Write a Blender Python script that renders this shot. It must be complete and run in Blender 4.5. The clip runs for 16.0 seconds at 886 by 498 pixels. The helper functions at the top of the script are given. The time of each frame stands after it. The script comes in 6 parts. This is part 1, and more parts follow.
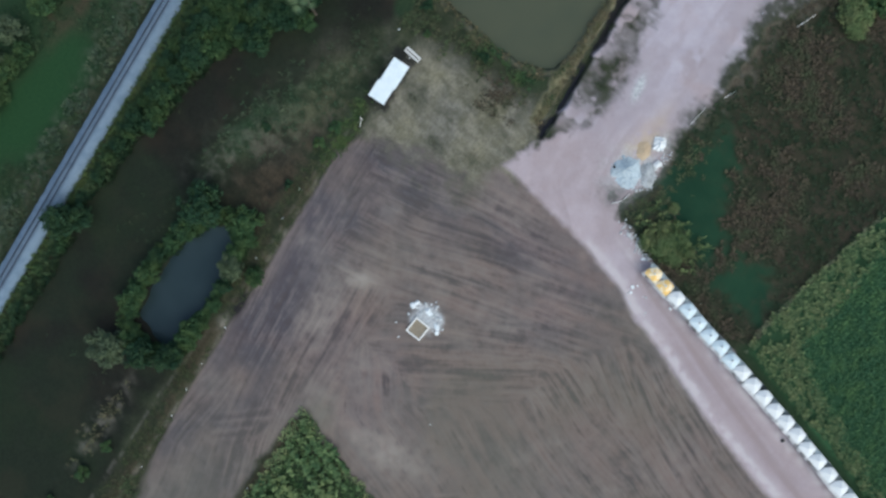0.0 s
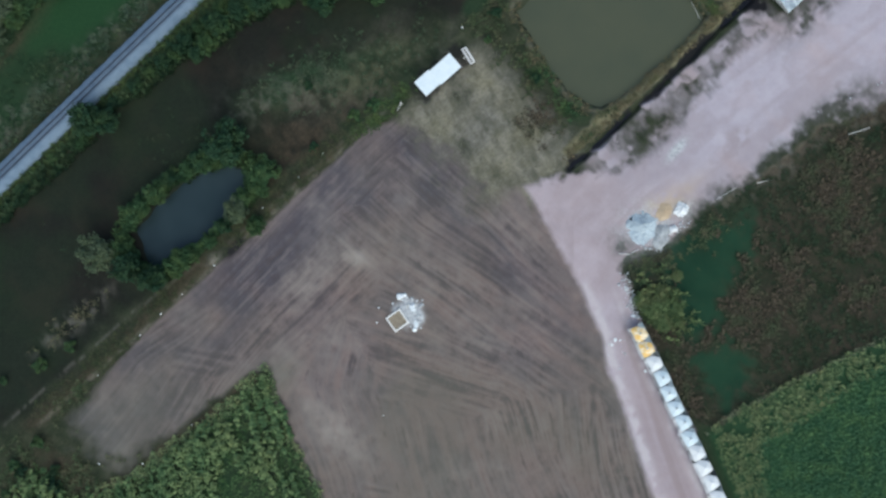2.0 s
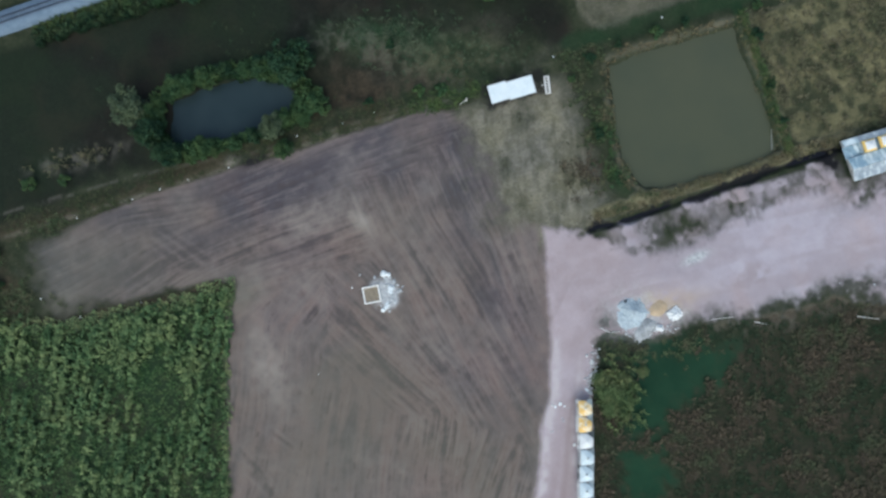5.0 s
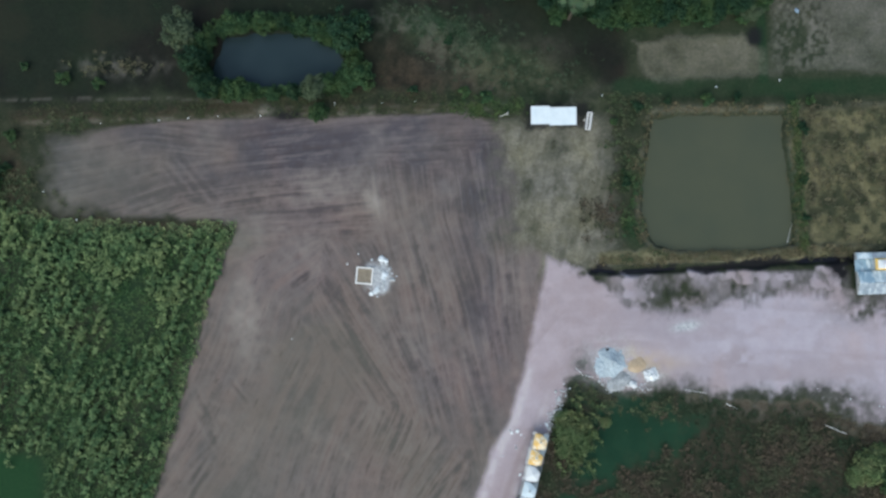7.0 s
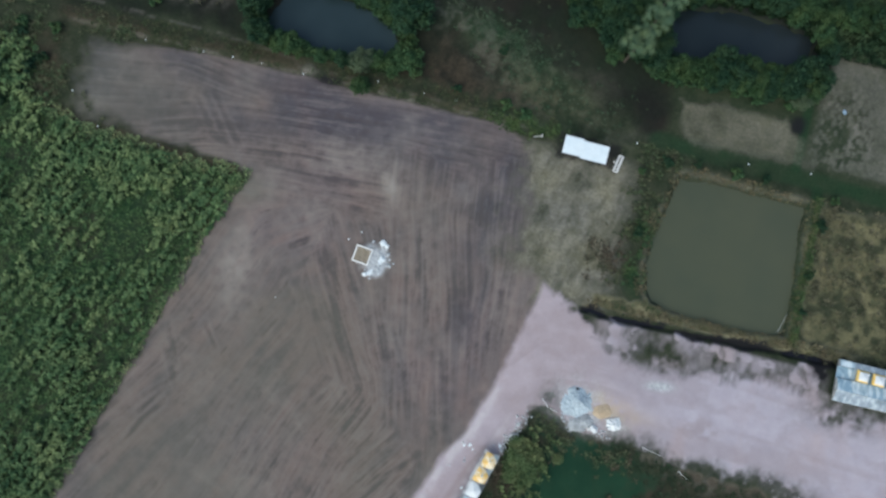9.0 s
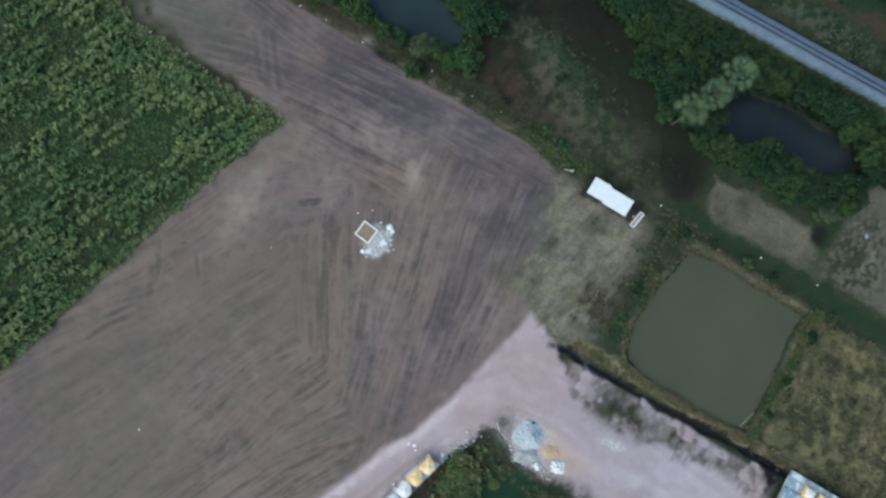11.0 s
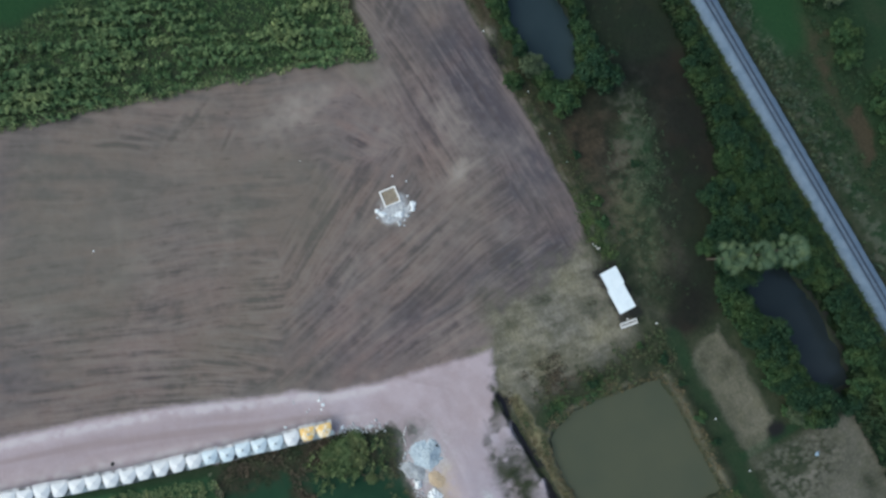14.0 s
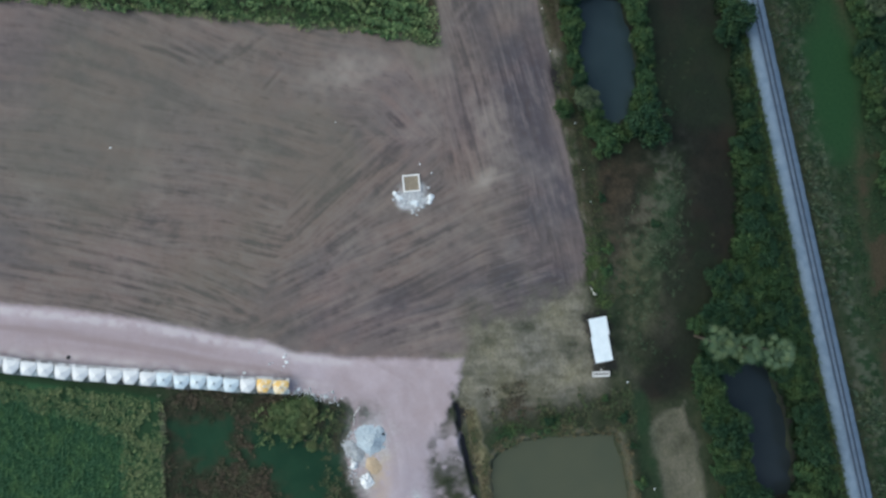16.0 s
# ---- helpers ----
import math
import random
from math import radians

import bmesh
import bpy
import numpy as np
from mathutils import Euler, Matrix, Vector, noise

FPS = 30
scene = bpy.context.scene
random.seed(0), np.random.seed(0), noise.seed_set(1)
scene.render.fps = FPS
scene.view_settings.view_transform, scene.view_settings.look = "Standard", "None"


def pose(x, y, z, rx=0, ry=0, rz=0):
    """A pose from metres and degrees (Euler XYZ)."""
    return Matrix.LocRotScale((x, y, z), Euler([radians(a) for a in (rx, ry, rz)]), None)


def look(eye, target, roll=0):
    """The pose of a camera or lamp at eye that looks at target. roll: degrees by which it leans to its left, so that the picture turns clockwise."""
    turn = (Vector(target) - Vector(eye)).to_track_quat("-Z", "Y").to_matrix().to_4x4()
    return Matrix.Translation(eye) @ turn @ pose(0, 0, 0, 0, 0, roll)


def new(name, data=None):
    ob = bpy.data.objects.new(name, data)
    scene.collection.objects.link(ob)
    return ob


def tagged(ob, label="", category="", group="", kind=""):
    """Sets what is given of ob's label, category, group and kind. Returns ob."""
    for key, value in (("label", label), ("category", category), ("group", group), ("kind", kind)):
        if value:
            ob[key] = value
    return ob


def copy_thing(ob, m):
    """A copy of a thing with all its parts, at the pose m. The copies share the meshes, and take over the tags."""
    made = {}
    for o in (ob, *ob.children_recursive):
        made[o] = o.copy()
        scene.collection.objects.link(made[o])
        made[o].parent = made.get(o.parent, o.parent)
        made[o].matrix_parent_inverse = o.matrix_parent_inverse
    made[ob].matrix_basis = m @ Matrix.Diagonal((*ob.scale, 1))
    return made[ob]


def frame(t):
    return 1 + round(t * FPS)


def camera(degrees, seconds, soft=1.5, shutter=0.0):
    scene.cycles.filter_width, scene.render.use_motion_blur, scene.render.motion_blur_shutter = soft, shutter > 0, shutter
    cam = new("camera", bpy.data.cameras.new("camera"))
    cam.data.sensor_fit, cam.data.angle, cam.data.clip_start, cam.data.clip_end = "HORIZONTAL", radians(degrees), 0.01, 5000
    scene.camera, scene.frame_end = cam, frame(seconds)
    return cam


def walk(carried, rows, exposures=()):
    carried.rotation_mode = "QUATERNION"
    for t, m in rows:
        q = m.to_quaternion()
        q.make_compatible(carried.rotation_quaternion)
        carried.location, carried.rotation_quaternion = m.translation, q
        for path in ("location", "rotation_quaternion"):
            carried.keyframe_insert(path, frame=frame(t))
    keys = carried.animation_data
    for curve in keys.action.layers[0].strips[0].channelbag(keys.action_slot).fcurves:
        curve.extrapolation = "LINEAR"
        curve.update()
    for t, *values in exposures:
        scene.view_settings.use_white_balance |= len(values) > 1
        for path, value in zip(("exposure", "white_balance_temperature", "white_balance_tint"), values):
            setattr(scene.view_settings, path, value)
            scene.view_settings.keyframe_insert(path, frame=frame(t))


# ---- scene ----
PATH = [
    (0.0, 1.78, -6.74, 118.09, 0.549, 2.738, -57.822),
    (0.5, 2.35, -6.92, 118.15, 0.628, 2.939, -53.39),
    (1.0, 2.84, -6.99, 118.22, 0.709, 3.084, -49.282),
    (1.5, 3.23, -6.98, 118.28, 0.807, 3.167, -45.357),
    (2.0, 3.53, -6.92, 118.33, 0.958, 3.216, -41.762),
    (2.5, 3.73, -6.84, 118.39, 1.095, 3.231, -38.056),
    (3.0, 3.83, -6.77, 118.44, 1.261, 3.163, -34.39),
    (3.5, 3.84, -6.7, 118.49, 1.488, 3.043, -29.983),
    (4.0, 3.77, -6.67, 118.53, 1.722, 2.842, -25.218),
    (6.5, 2.48, -7.12, 118.73, 2.933, 1.674, -5.359),
    (7.0, 2.13, -7.33, 118.76, 3.202, 1.372, -1.356),
    (7.5, 1.77, -7.57, 118.78, 3.371, 1.031, 2.591),
    (8.0, 1.43, -7.84, 118.81, 3.542, 0.662, 6.235),
    (8.5, 1.1, -8.12, 118.83, 3.673, 0.295, 9.914),
    (9.0, 0.79, -8.41, 118.85, 3.849, -0.044, 13.585),
    (11.5, -0.22, -9.72, 118.91, 3.9, -1.92, 35.2),
    (12.0, -0.35, -9.91, 118.91, 3.753, -2.269, 40.18),
    (12.5, -0.47, -10.08, 118.92, 3.55, -2.63, 45.351),
    (13.0, -0.62, -10.23, 118.91, 3.3, -2.99, 50.217),
    (13.5, -0.82, -10.35, 118.91, 2.961, -3.301, 55.657),
    (14.0, -1.1, -10.47, 118.9, 2.561, -3.596, 60.979),
    (14.5, -1.5, -10.59, 118.89, 2.101, -3.8, 65.357),
    (15.0, -2.07, -10.73, 118.88, 1.527, -4.043, 70.286),
    (15.5, -2.85, -10.9, 118.87, 0.904, -4.231, 74.188),
    (16.0, -3.91, -11.14, 118.85, 0.126, -4.422, 78.186),
]
cam = camera(74.70, 16.0, soft=2.6)
walk(cam, [(t, pose(*p)) for t, *p in PATH], exposures=[(0.0, 0.57, 6500, 4), (4.0, 0.55, 6500, 4), (8.0, 0.52, 6500, 4), (10.0, 0.5, 6500, 4), (16.0, 0.5, 6500, 4)])

# ---------------------------------------------------------------- light
world = bpy.data.worlds.new("overcast_sky")
scene.world = world
world.use_nodes = True
wn = world.node_tree.nodes
sky = wn.new("ShaderNodeTexSky")
sky.sky_type = "NISHITA"
sky.sun_disc = False
sky.sun_elevation = radians(42)
sky.sun_rotation = radians(200)
sky.air_density, sky.dust_density, sky.ozone_density = 1.0, 2.0, 1.5
wn["Background"].inputs["Strength"].default_value = 0.15
world.node_tree.links.new(sky.outputs["Color"], wn["Background"].inputs["Color"])
sun_data = bpy.data.lights.new("sun", "SUN")
sun_data.energy, sun_data.angle, sun_data.color = 1.5, radians(70), (0.97, 1.0, 0.95)
sun = new("sun", sun_data)
sun.matrix_world = look((-30, -60, 90), (0, 0, 0))

# ---------------------------------------------------------------- small tools


def fade(d, a, b):
    """Smooth step from 0 at a to 1 at b."""
    t = np.clip((d - a) / (b - a), 0, 1)
    return t * t * (3 - 2 * t)


def lattice(ix, iy, seed):
    h = (ix.astype(np.int64) * 374761393 + iy.astype(np.int64) * 668265263 + seed * 974634777) & 0xFFFFFFFF
    h = ((h ^ (h >> 13)) * 1274126177) & 0xFFFFFFFF
    return ((h ^ (h >> 16)) & 0xFFFF) / 65535.0


def value_noise(x, y, size, seed):
    x, y = x / size, y / size
    ix, iy = np.floor(x), np.floor(y)
    fx, fy = x - ix, y - iy
    fx, fy = fx * fx * (3 - 2 * fx), fy * fy * (3 - 2 * fy)
    a, b = lattice(ix, iy, seed), lattice(ix + 1, iy, seed)
    c, d = lattice(ix, iy + 1, seed), lattice(ix + 1, iy + 1, seed)
    return (a + (b - a) * fx) * (1 - fy) + (c + (d - c) * fx) * fy - 0.5


def fbm(x, y, size, seed, octaves=4):
    total = 0
    for k in range(octaves):
        total = total + value_noise(x, y, size / 2 ** k, seed + 17 * k) / 2 ** k
    return total


def outside(x, y, poly):
    """Signed distance to a closed outline, negative inside."""
    best = np.full(x.shape, 1e9)
    inside = np.zeros(x.shape, bool)
    for (x0, y0), (x1, y1) in zip(poly, poly[1:] + poly[:1]):
        dx, dy = x1 - x0, y1 - y0
        t = np.clip(((x - x0) * dx + (y - y0) * dy) / (dx * dx + dy * dy), 0, 1)
        best = np.minimum(best, (x - x0 - t * dx) ** 2 + (y - y0 - t * dy) ** 2)
        if dy != 0:
            inside ^= ((y0 > y) != (y1 > y)) & (x < dx * (y - y0) / dy + x0)
    return np.where(inside, -np.sqrt(best), np.sqrt(best))


def beside(x, y, line):
    """Distance to an open line."""
    best = np.full(x.shape, 1e9)
    for (x0, y0), (x1, y1) in zip(line, line[1:]):
        dx, dy = x1 - x0, y1 - y0
        t = np.clip(((x - x0) * dx + (y - y0) * dy) / (dx * dx + dy * dy), 0, 1)
        best = np.minimum(best, (x - x0 - t * dx) ** 2 + (y - y0 - t * dy) ** 2)
    return np.sqrt(best)


def spot(x, y, cx, cy, rx, ry, turn=0.0):
    c, s = math.cos(radians(turn)), math.sin(radians(turn))
    u, v = ((x - cx) * c + (y - cy) * s) / rx, (-(x - cx) * s + (y - cy) * c) / ry
    return np.exp(-(u * u + v * v))


# ---------------------------------------------------------------- materials
class Nodes:
    """A node material in the making."""

    def __init__(self, name, rough=0.9, metal=0.0):
        self.mat = bpy.data.materials.new(name)
        self.mat.use_nodes = True
        self.tree = self.mat.node_tree
        self.bsdf = self.tree.nodes["Principled BSDF"]
        self.bsdf.inputs["Roughness"].default_value = rough
        self.bsdf.inputs["Metallic"].default_value = metal
        self.bsdf.inputs["Specular IOR Level"].default_value = 0.25
        self.place = self.tree.nodes.new("ShaderNodeNewGeometry").outputs["Position"]

    def set(self, socket, value):
        if isinstance(value, bpy.types.NodeSocket):
            self.tree.links.new(value, socket)
        elif isinstance(value, tuple) and len(value) == 3 and socket.type == "RGBA":
            socket.default_value = (*value, 1)
        else:
            socket.default_value = value

    def noise(self, scale, detail=4.0, rough=0.6, vector=None):
        n = self.tree.nodes.new("ShaderNodeTexNoise")
        n.inputs["Scale"].default_value = scale
        n.inputs["Detail"].default_value = detail
        n.inputs["Roughness"].default_value = rough
        self.tree.links.new(vector or self.place, n.inputs["Vector"])
        return n.outputs["Fac"]

    def ramp(self, fac, a, b, low=0.0, high=1.0):
        n = self.tree.nodes.new("ShaderNodeMapRange")
        n.inputs["From Min"].default_value, n.inputs["From Max"].default_value = a, b
        n.inputs["To Min"].default_value, n.inputs["To Max"].default_value = low, high
        self.tree.links.new(fac, n.inputs["Value"])
        return n.outputs["Result"]

    def math(self, op, a, b=0.0):
        n = self.tree.nodes.new("ShaderNodeMath")
        n.operation = op
        self.set(n.inputs[0], a)
        self.set(n.inputs[1], b)
        return n.outputs[0]

    def mix(self, fac, a, b, kind="MIX"):
        n = self.tree.nodes.new("ShaderNodeMix")
        n.data_type, n.blend_type = "RGBA", kind
        self.set(n.inputs[0], fac)
        self.set(n.inputs[6], a)
        self.set(n.inputs[7], b)
        return n.outputs[2]

    def attribute(self, name):
        n = self.tree.nodes.new("ShaderNodeAttribute")
        n.attribute_name = name
        return n.outputs["Fac"]

    def island(self):
        return self.tree.nodes.new("ShaderNodeNewGeometry").outputs["Random Per Island"]

    def object_random(self):
        return self.tree.nodes.new("ShaderNodeObjectInfo").outputs["Random"]

    def bump(self, height, strength, distance):
        n = self.tree.nodes.new("ShaderNodeBump")
        n.inputs["Strength"].default_value, n.inputs["Distance"].default_value = strength, distance
        self.tree.links.new(height, n.inputs["Height"])
        self.tree.links.new(n.outputs["Normal"], self.bsdf.inputs["Normal"])

    def done(self, colour):
        self.set(self.bsdf.inputs["Base Color"], colour)
        return self.mat


def plain(name, a, b, scale, rough=0.8, metal=0.0, bump=0.0):
    """Two tones mixed by noise at two scales, with a little relief."""
    n = Nodes(name, rough, metal)
    coarse, fine = n.noise(scale), n.noise(scale * 9, 3)
    c = n.mix(n.ramp(coarse, 0.35, 0.65), a, b)
    c = n.mix(n.ramp(fine, 0.3, 0.7, 0.0, 0.35), c, tuple(v * 0.6 for v in a))
    if bump:
        n.bump(fine, 0.6, bump)
    return n.done(c)


def leafy(name, a, b, c, rough=0.65, patch=0.35):
    """Foliage: every leaf has its own tone, patches lean to a third one."""
    n = Nodes(name, rough)
    tone = n.mix(n.island(), a, b)
    tone = n.mix(n.ramp(n.noise(patch), 0.45, 0.65), tone, c)
    n.bsdf.inputs["Specular IOR Level"].default_value = 0.12
    return n.done(tone)


def clumped_leaves(name, a, b, c):
    """Crop foliage: whole plants differ in tone, single leaves only a little."""
    n = Nodes(name, 0.65)
    tone = n.mix(n.ramp(n.noise(0.5, 2), 0.36, 0.62), a, b)
    tone = n.mix(n.ramp(n.noise(0.16, 3), 0.45, 0.68, 0, 0.8), tone, c)
    tone = n.mix(n.ramp(n.island(), 0, 1, 0, 0.35), tone, a)
    n.bsdf.inputs["Specular IOR Level"].default_value = 0.12
    return n.done(tone)


def ground_material():
    n = Nodes("ground_cover", 0.95)
    n.bsdf.inputs["Specular IOR Level"].default_value = 0.06
    big, mid, small, grit = n.noise(0.05, 5), n.noise(0.35, 5), n.noise(1.6, 5, 0.7), n.noise(7.0, 4, 0.7)
    # rough grass with bare earth showing through
    col = n.mix(n.ramp(mid, 0.35, 0.65), (0.016, 0.023, 0.013), (0.034, 0.040, 0.024))
    col = n.mix(n.ramp(small, 0.5, 0.75, 0, 0.6), col, (0.062, 0.060, 0.042))
    # waterlogged dark brown earth
    wet = n.mix(n.ramp(small, 0.3, 0.7), (0.0096, 0.0102, 0.0088), (0.0155, 0.0170, 0.0137))
    wet = n.mix(n.ramp(n.noise(0.09, 4), 0.48, 0.62, 0, 0.75), wet, (0.0205, 0.0180, 0.0140))
    wet = n.mix(n.ramp(n.noise(0.055, 3), 0.5, 0.62, 0, 0.35), wet, (0.0125, 0.0205, 0.0105))
    col = n.mix(n.attribute("wet"), col, wet)
    # lush grass
    lush = n.mix(n.ramp(small, 0.3, 0.7), (0.0115, 0.027, 0.0135), (0.021, 0.042, 0.020))
    col = n.mix(n.attribute("lush"), col, lush)
    # green weed cover on standing water
    weed = n.mix(n.ramp(n.noise(0.12, 3), 0.35, 0.65), (0.0095, 0.031, 0.018), (0.0145, 0.042, 0.0235))
    weed = n.mix(n.ramp(small, 0.5, 0.75, 0, 0.5), weed, (0.021, 0.043, 0.022))
    col = n.mix(n.attribute("weed"), col, weed)
    # withered red-brown scrub
    scrub = n.mix(n.ramp(small, 0.3, 0.7), (0.018, 0.021, 0.014), (0.038, 0.034, 0.024))
    scrub = n.mix(n.ramp(n.noise(0.12, 4), 0.42, 0.58, 0, 0.7), scrub, (0.012, 0.022, 0.011))
    scrub = n.mix(n.ramp(mid, 0.46, 0.7, 0, 0.7), scrub, (0.058, 0.043, 0.032))
    col = n.mix(n.attribute("scrub"), col, scrub)
    # dry straw
    straw = n.mix(n.ramp(small, 0.3, 0.7), (0.150, 0.137, 0.117), (0.258, 0.238, 0.206))
    straw = n.mix(n.ramp(mid, 0.5, 0.7, 0, 0.4), straw, (0.092, 0.092, 0.056))
    straw = n.mix(n.ramp(grit, 0.45, 0.8, 0, 0.25), straw, (0.050, 0.052, 0.034))
    straw = n.mix(n.attribute("gold"), straw, n.mix(n.ramp(small, 0.3, 0.7), (0.112, 0.102, 0.048), (0.196, 0.174, 0.092)))
    col = n.mix(n.attribute("straw"), col, straw)
    # tilled soil: moist furrows and dry crests
    soil = n.mix(n.ramp(big, 0.35, 0.65), (0.144, 0.118, 0.115), (0.153, 0.123, 0.111))
    soil = n.mix(n.attribute("moist"), soil, (0.073, 0.066, 0.076))
    soil = n.mix(n.attribute("rust"), soil, (0.168, 0.121, 0.110))
    streak = n.attribute("streak")
    soil = n.mix(n.ramp(streak, 0.0, 0.5, 0.8, 0.0), soil, (0.062, 0.052, 0.055))
    soil = n.mix(n.math("MULTIPLY", n.ramp(streak, 0.5, 1.0, 0.0, 0.55), n.ramp(n.attribute("moist"), 0.0, 1.0, 1.0, 0.62)), soil, (0.212, 0.178, 0.164))
    soil = n.mix(n.ramp(grit, 0.35, 0.75, 0, 0.35), soil, (0.060, 0.050, 0.047))
    soil = n.mix(n.attribute("pale"), soil, (0.266, 0.232, 0.206))
    soil = n.mix(n.attribute("sprout"), soil, (0.105, 0.105, 0.080))
    col = n.mix(n.attribute("soil"), col, soil)
    # pink crushed laterite and limestone
    road = n.mix(n.ramp(mid, 0.3, 0.7), (0.326, 0.266, 0.280), (0.370, 0.312, 0.332))
    road = n.mix(n.ramp(small, 0.45, 0.8, 0, 0.35), road, (0.410, 0.362, 0.385))
    road = n.mix(n.ramp(grit, 0.5, 0.85, 0, 0.16), road, (0.255, 0.215, 0.224))
    road = n.mix(n.attribute("cool"), road, n.mix(n.ramp(mid, 0.3, 0.7), (0.318, 0.292, 0.338), (0.375, 0.350, 0.398)))
    road = n.mix(n.attribute("track"), road, (0.222, 0.172, 0.172))
    road = n.mix(n.attribute("dust"), road, (0.440, 0.395, 0.405))
    road = n.mix(n.attribute("sandy"), road, (0.40, 0.30, 0.20))
    col = n.mix(n.attribute("road"), col, road)
    # broken limestone
    stone = n.mix(n.ramp(small, 0.35, 0.65), (0.26, 0.27, 0.28), (0.48, 0.49, 0.50))
    col = n.mix(n.attribute("stone"), col, stone)
    # bare brown earth beyond the line
    col = n.mix(n.attribute("bare"), col, n.mix(n.ramp(small, 0.3, 0.7), (0.026, 0.022, 0.015), (0.066, 0.050, 0.034)))
    # black mud, and shade painted on the ground in the same black
    col = n.mix(n.attribute("mud_shade"), col, (0.012, 0.012, 0.014))
    meadow = n.mix(n.ramp(small, 0.3, 0.7), (0.0115, 0.037, 0.0155), (0.019, 0.050, 0.020))
    col = n.mix(n.attribute("meadow"), col, meadow)
    green = n.mix(n.ramp(mid, 0.35, 0.65), (0.022, 0.062, 0.030), (0.036, 0.086, 0.040))
    col = n.mix(n.attribute("green"), col, green)
    n.bump(n.mix(0.5, small, grit), 0.6, 0.08)
    return n.done(col)


ground_mat = ground_material()


def water_material(name, a, b):
    n = Nodes(name, 0.12)
    n.bsdf.inputs["IOR"].default_value = 1.33
    n.bsdf.inputs["Specular IOR Level"].default_value = 0.5
    col = n.mix(n.ramp(n.noise(0.06, 3), 0.35, 0.65), a, b)
    n.bump(n.noise(2.2, 2), 0.08, 0.05)
    return n.done(col)


pond_mat = water_material("silty_pond_water", (0.054, 0.062, 0.040), (0.064, 0.069, 0.043))
dark_water_mat = water_material("dark_pond_water", (0.016, 0.027, 0.031), (0.024, 0.038, 0.042))
# eastern pond: shade and reflection of its trees are put into the colour
shaded_water_mat = water_material("shaded_pond_water", (0.012, 0.018, 0.021), (0.019, 0.025, 0.028))
ditch_water_mat = water_material("black_ditch_water", (0.008, 0.008, 0.010), (0.012, 0.012, 0.014))
bark_mat = plain("bark", (0.050, 0.042, 0.034), (0.085, 0.072, 0.058), 3.0, 0.9, 0, 0.02)
leaf_dark = leafy("dark_green_leaves", (0.0066, 0.021, 0.01104), (0.017, 0.046, 0.02346), (0.023, 0.046, 0.0184))
leaf_fresh = leafy("fresh_green_leaves", (0.014, 0.036, 0.01564), (0.036, 0.078, 0.03312), (0.046, 0.078, 0.02852))
leaf_olive = leafy("yellow_green_leaves", (0.01, 0.029, 0.011), (0.031, 0.064, 0.02552), (0.04, 0.066, 0.02376))
leaf_yellow = leafy("yellowing_leaves", (0.052, 0.088, 0.038), (0.118, 0.165, 0.068), (0.130, 0.150, 0.068))
leaf_grey = leafy("grey_green_leaves", (0.032, 0.052, 0.030), (0.070, 0.094, 0.056), (0.062, 0.086, 0.046))
marsh_mat = leafy("marsh_weeds", (0.015, 0.030, 0.016), (0.030, 0.048, 0.025), (0.034, 0.037, 0.022), 0.8)
belt_mat = leafy("thicket_leaves", (0.009, 0.025, 0.0117), (0.025, 0.052, 0.0243), (0.034, 0.053, 0.0234))
under_mat = leafy("crop_floor_weeds", (0.026, 0.062, 0.022), (0.056, 0.104, 0.038), (0.062, 0.096, 0.036))
reed_mat = leafy("tan_reeds", (0.066, 0.056, 0.032), (0.150, 0.124, 0.074), (0.082, 0.086, 0.042), 0.8)
fringe_mat = leafy("yellow_green_weeds", (0.074, 0.118, 0.052), (0.160, 0.212, 0.098), (0.176, 0.200, 0.094))
palm_mat = leafy("palm_fronds", (0.022, 0.048, 0.027), (0.064, 0.104, 0.060), (0.066, 0.096, 0.046), 0.5)
crop_mat = clumped_leaves("broad_crop_leaves", (0.04536, 0.09288, 0.03901), (0.1188, 0.1814, 0.07711), (0.1858, 0.229, 0.09435))
meadow_mat = leafy("wet_meadow_blades", (0.020, 0.042, 0.022), (0.048, 0.076, 0.042), (0.066, 0.080, 0.050), 0.85)
yard_mat = leafy("trampled_grass", (0.060, 0.066, 0.044), (0.150, 0.142, 0.112), (0.110, 0.108, 0.080), 0.85)
reed_pale = leafy("pale_reed_grass", (0.028, 0.050, 0.033), (0.066, 0.096, 0.064), (0.078, 0.092, 0.056), 0.85)
straw_pale = leafy("pale_dry_grass", (0.115, 0.125, 0.078), (0.200, 0.205, 0.140), (0.160, 0.165, 0.105), 0.85)
cane_mat = leafy("grass_crop_blades", (0.028, 0.084, 0.040), (0.072, 0.155, 0.075), (0.080, 0.156, 0.062))
straw_mat = leafy("dry_reeds", (0.050, 0.048, 0.030), (0.112, 0.102, 0.064), (0.070, 0.078, 0.040), 0.8)
scrub_mat = leafy("withered_scrub", (0.033, 0.029, 0.020), (0.082, 0.065, 0.045), (0.044, 0.056, 0.030), 0.8, 0.22)
weed_mat = leafy("weeds", (0.026, 0.038, 0.018), (0.050, 0.066, 0.030), (0.060, 0.062, 0.031), 0.8)
rail_grass_mat = leafy("railside_grass_blades", (0.026, 0.050, 0.019), (0.056, 0.090, 0.034), (0.066, 0.090, 0.032), 0.8, 0.3)
bank_mat = leafy("bank_weeds", (0.028, 0.044, 0.022), (0.066, 0.090, 0.043), (0.084, 0.080, 0.047), 0.8, 0.5)


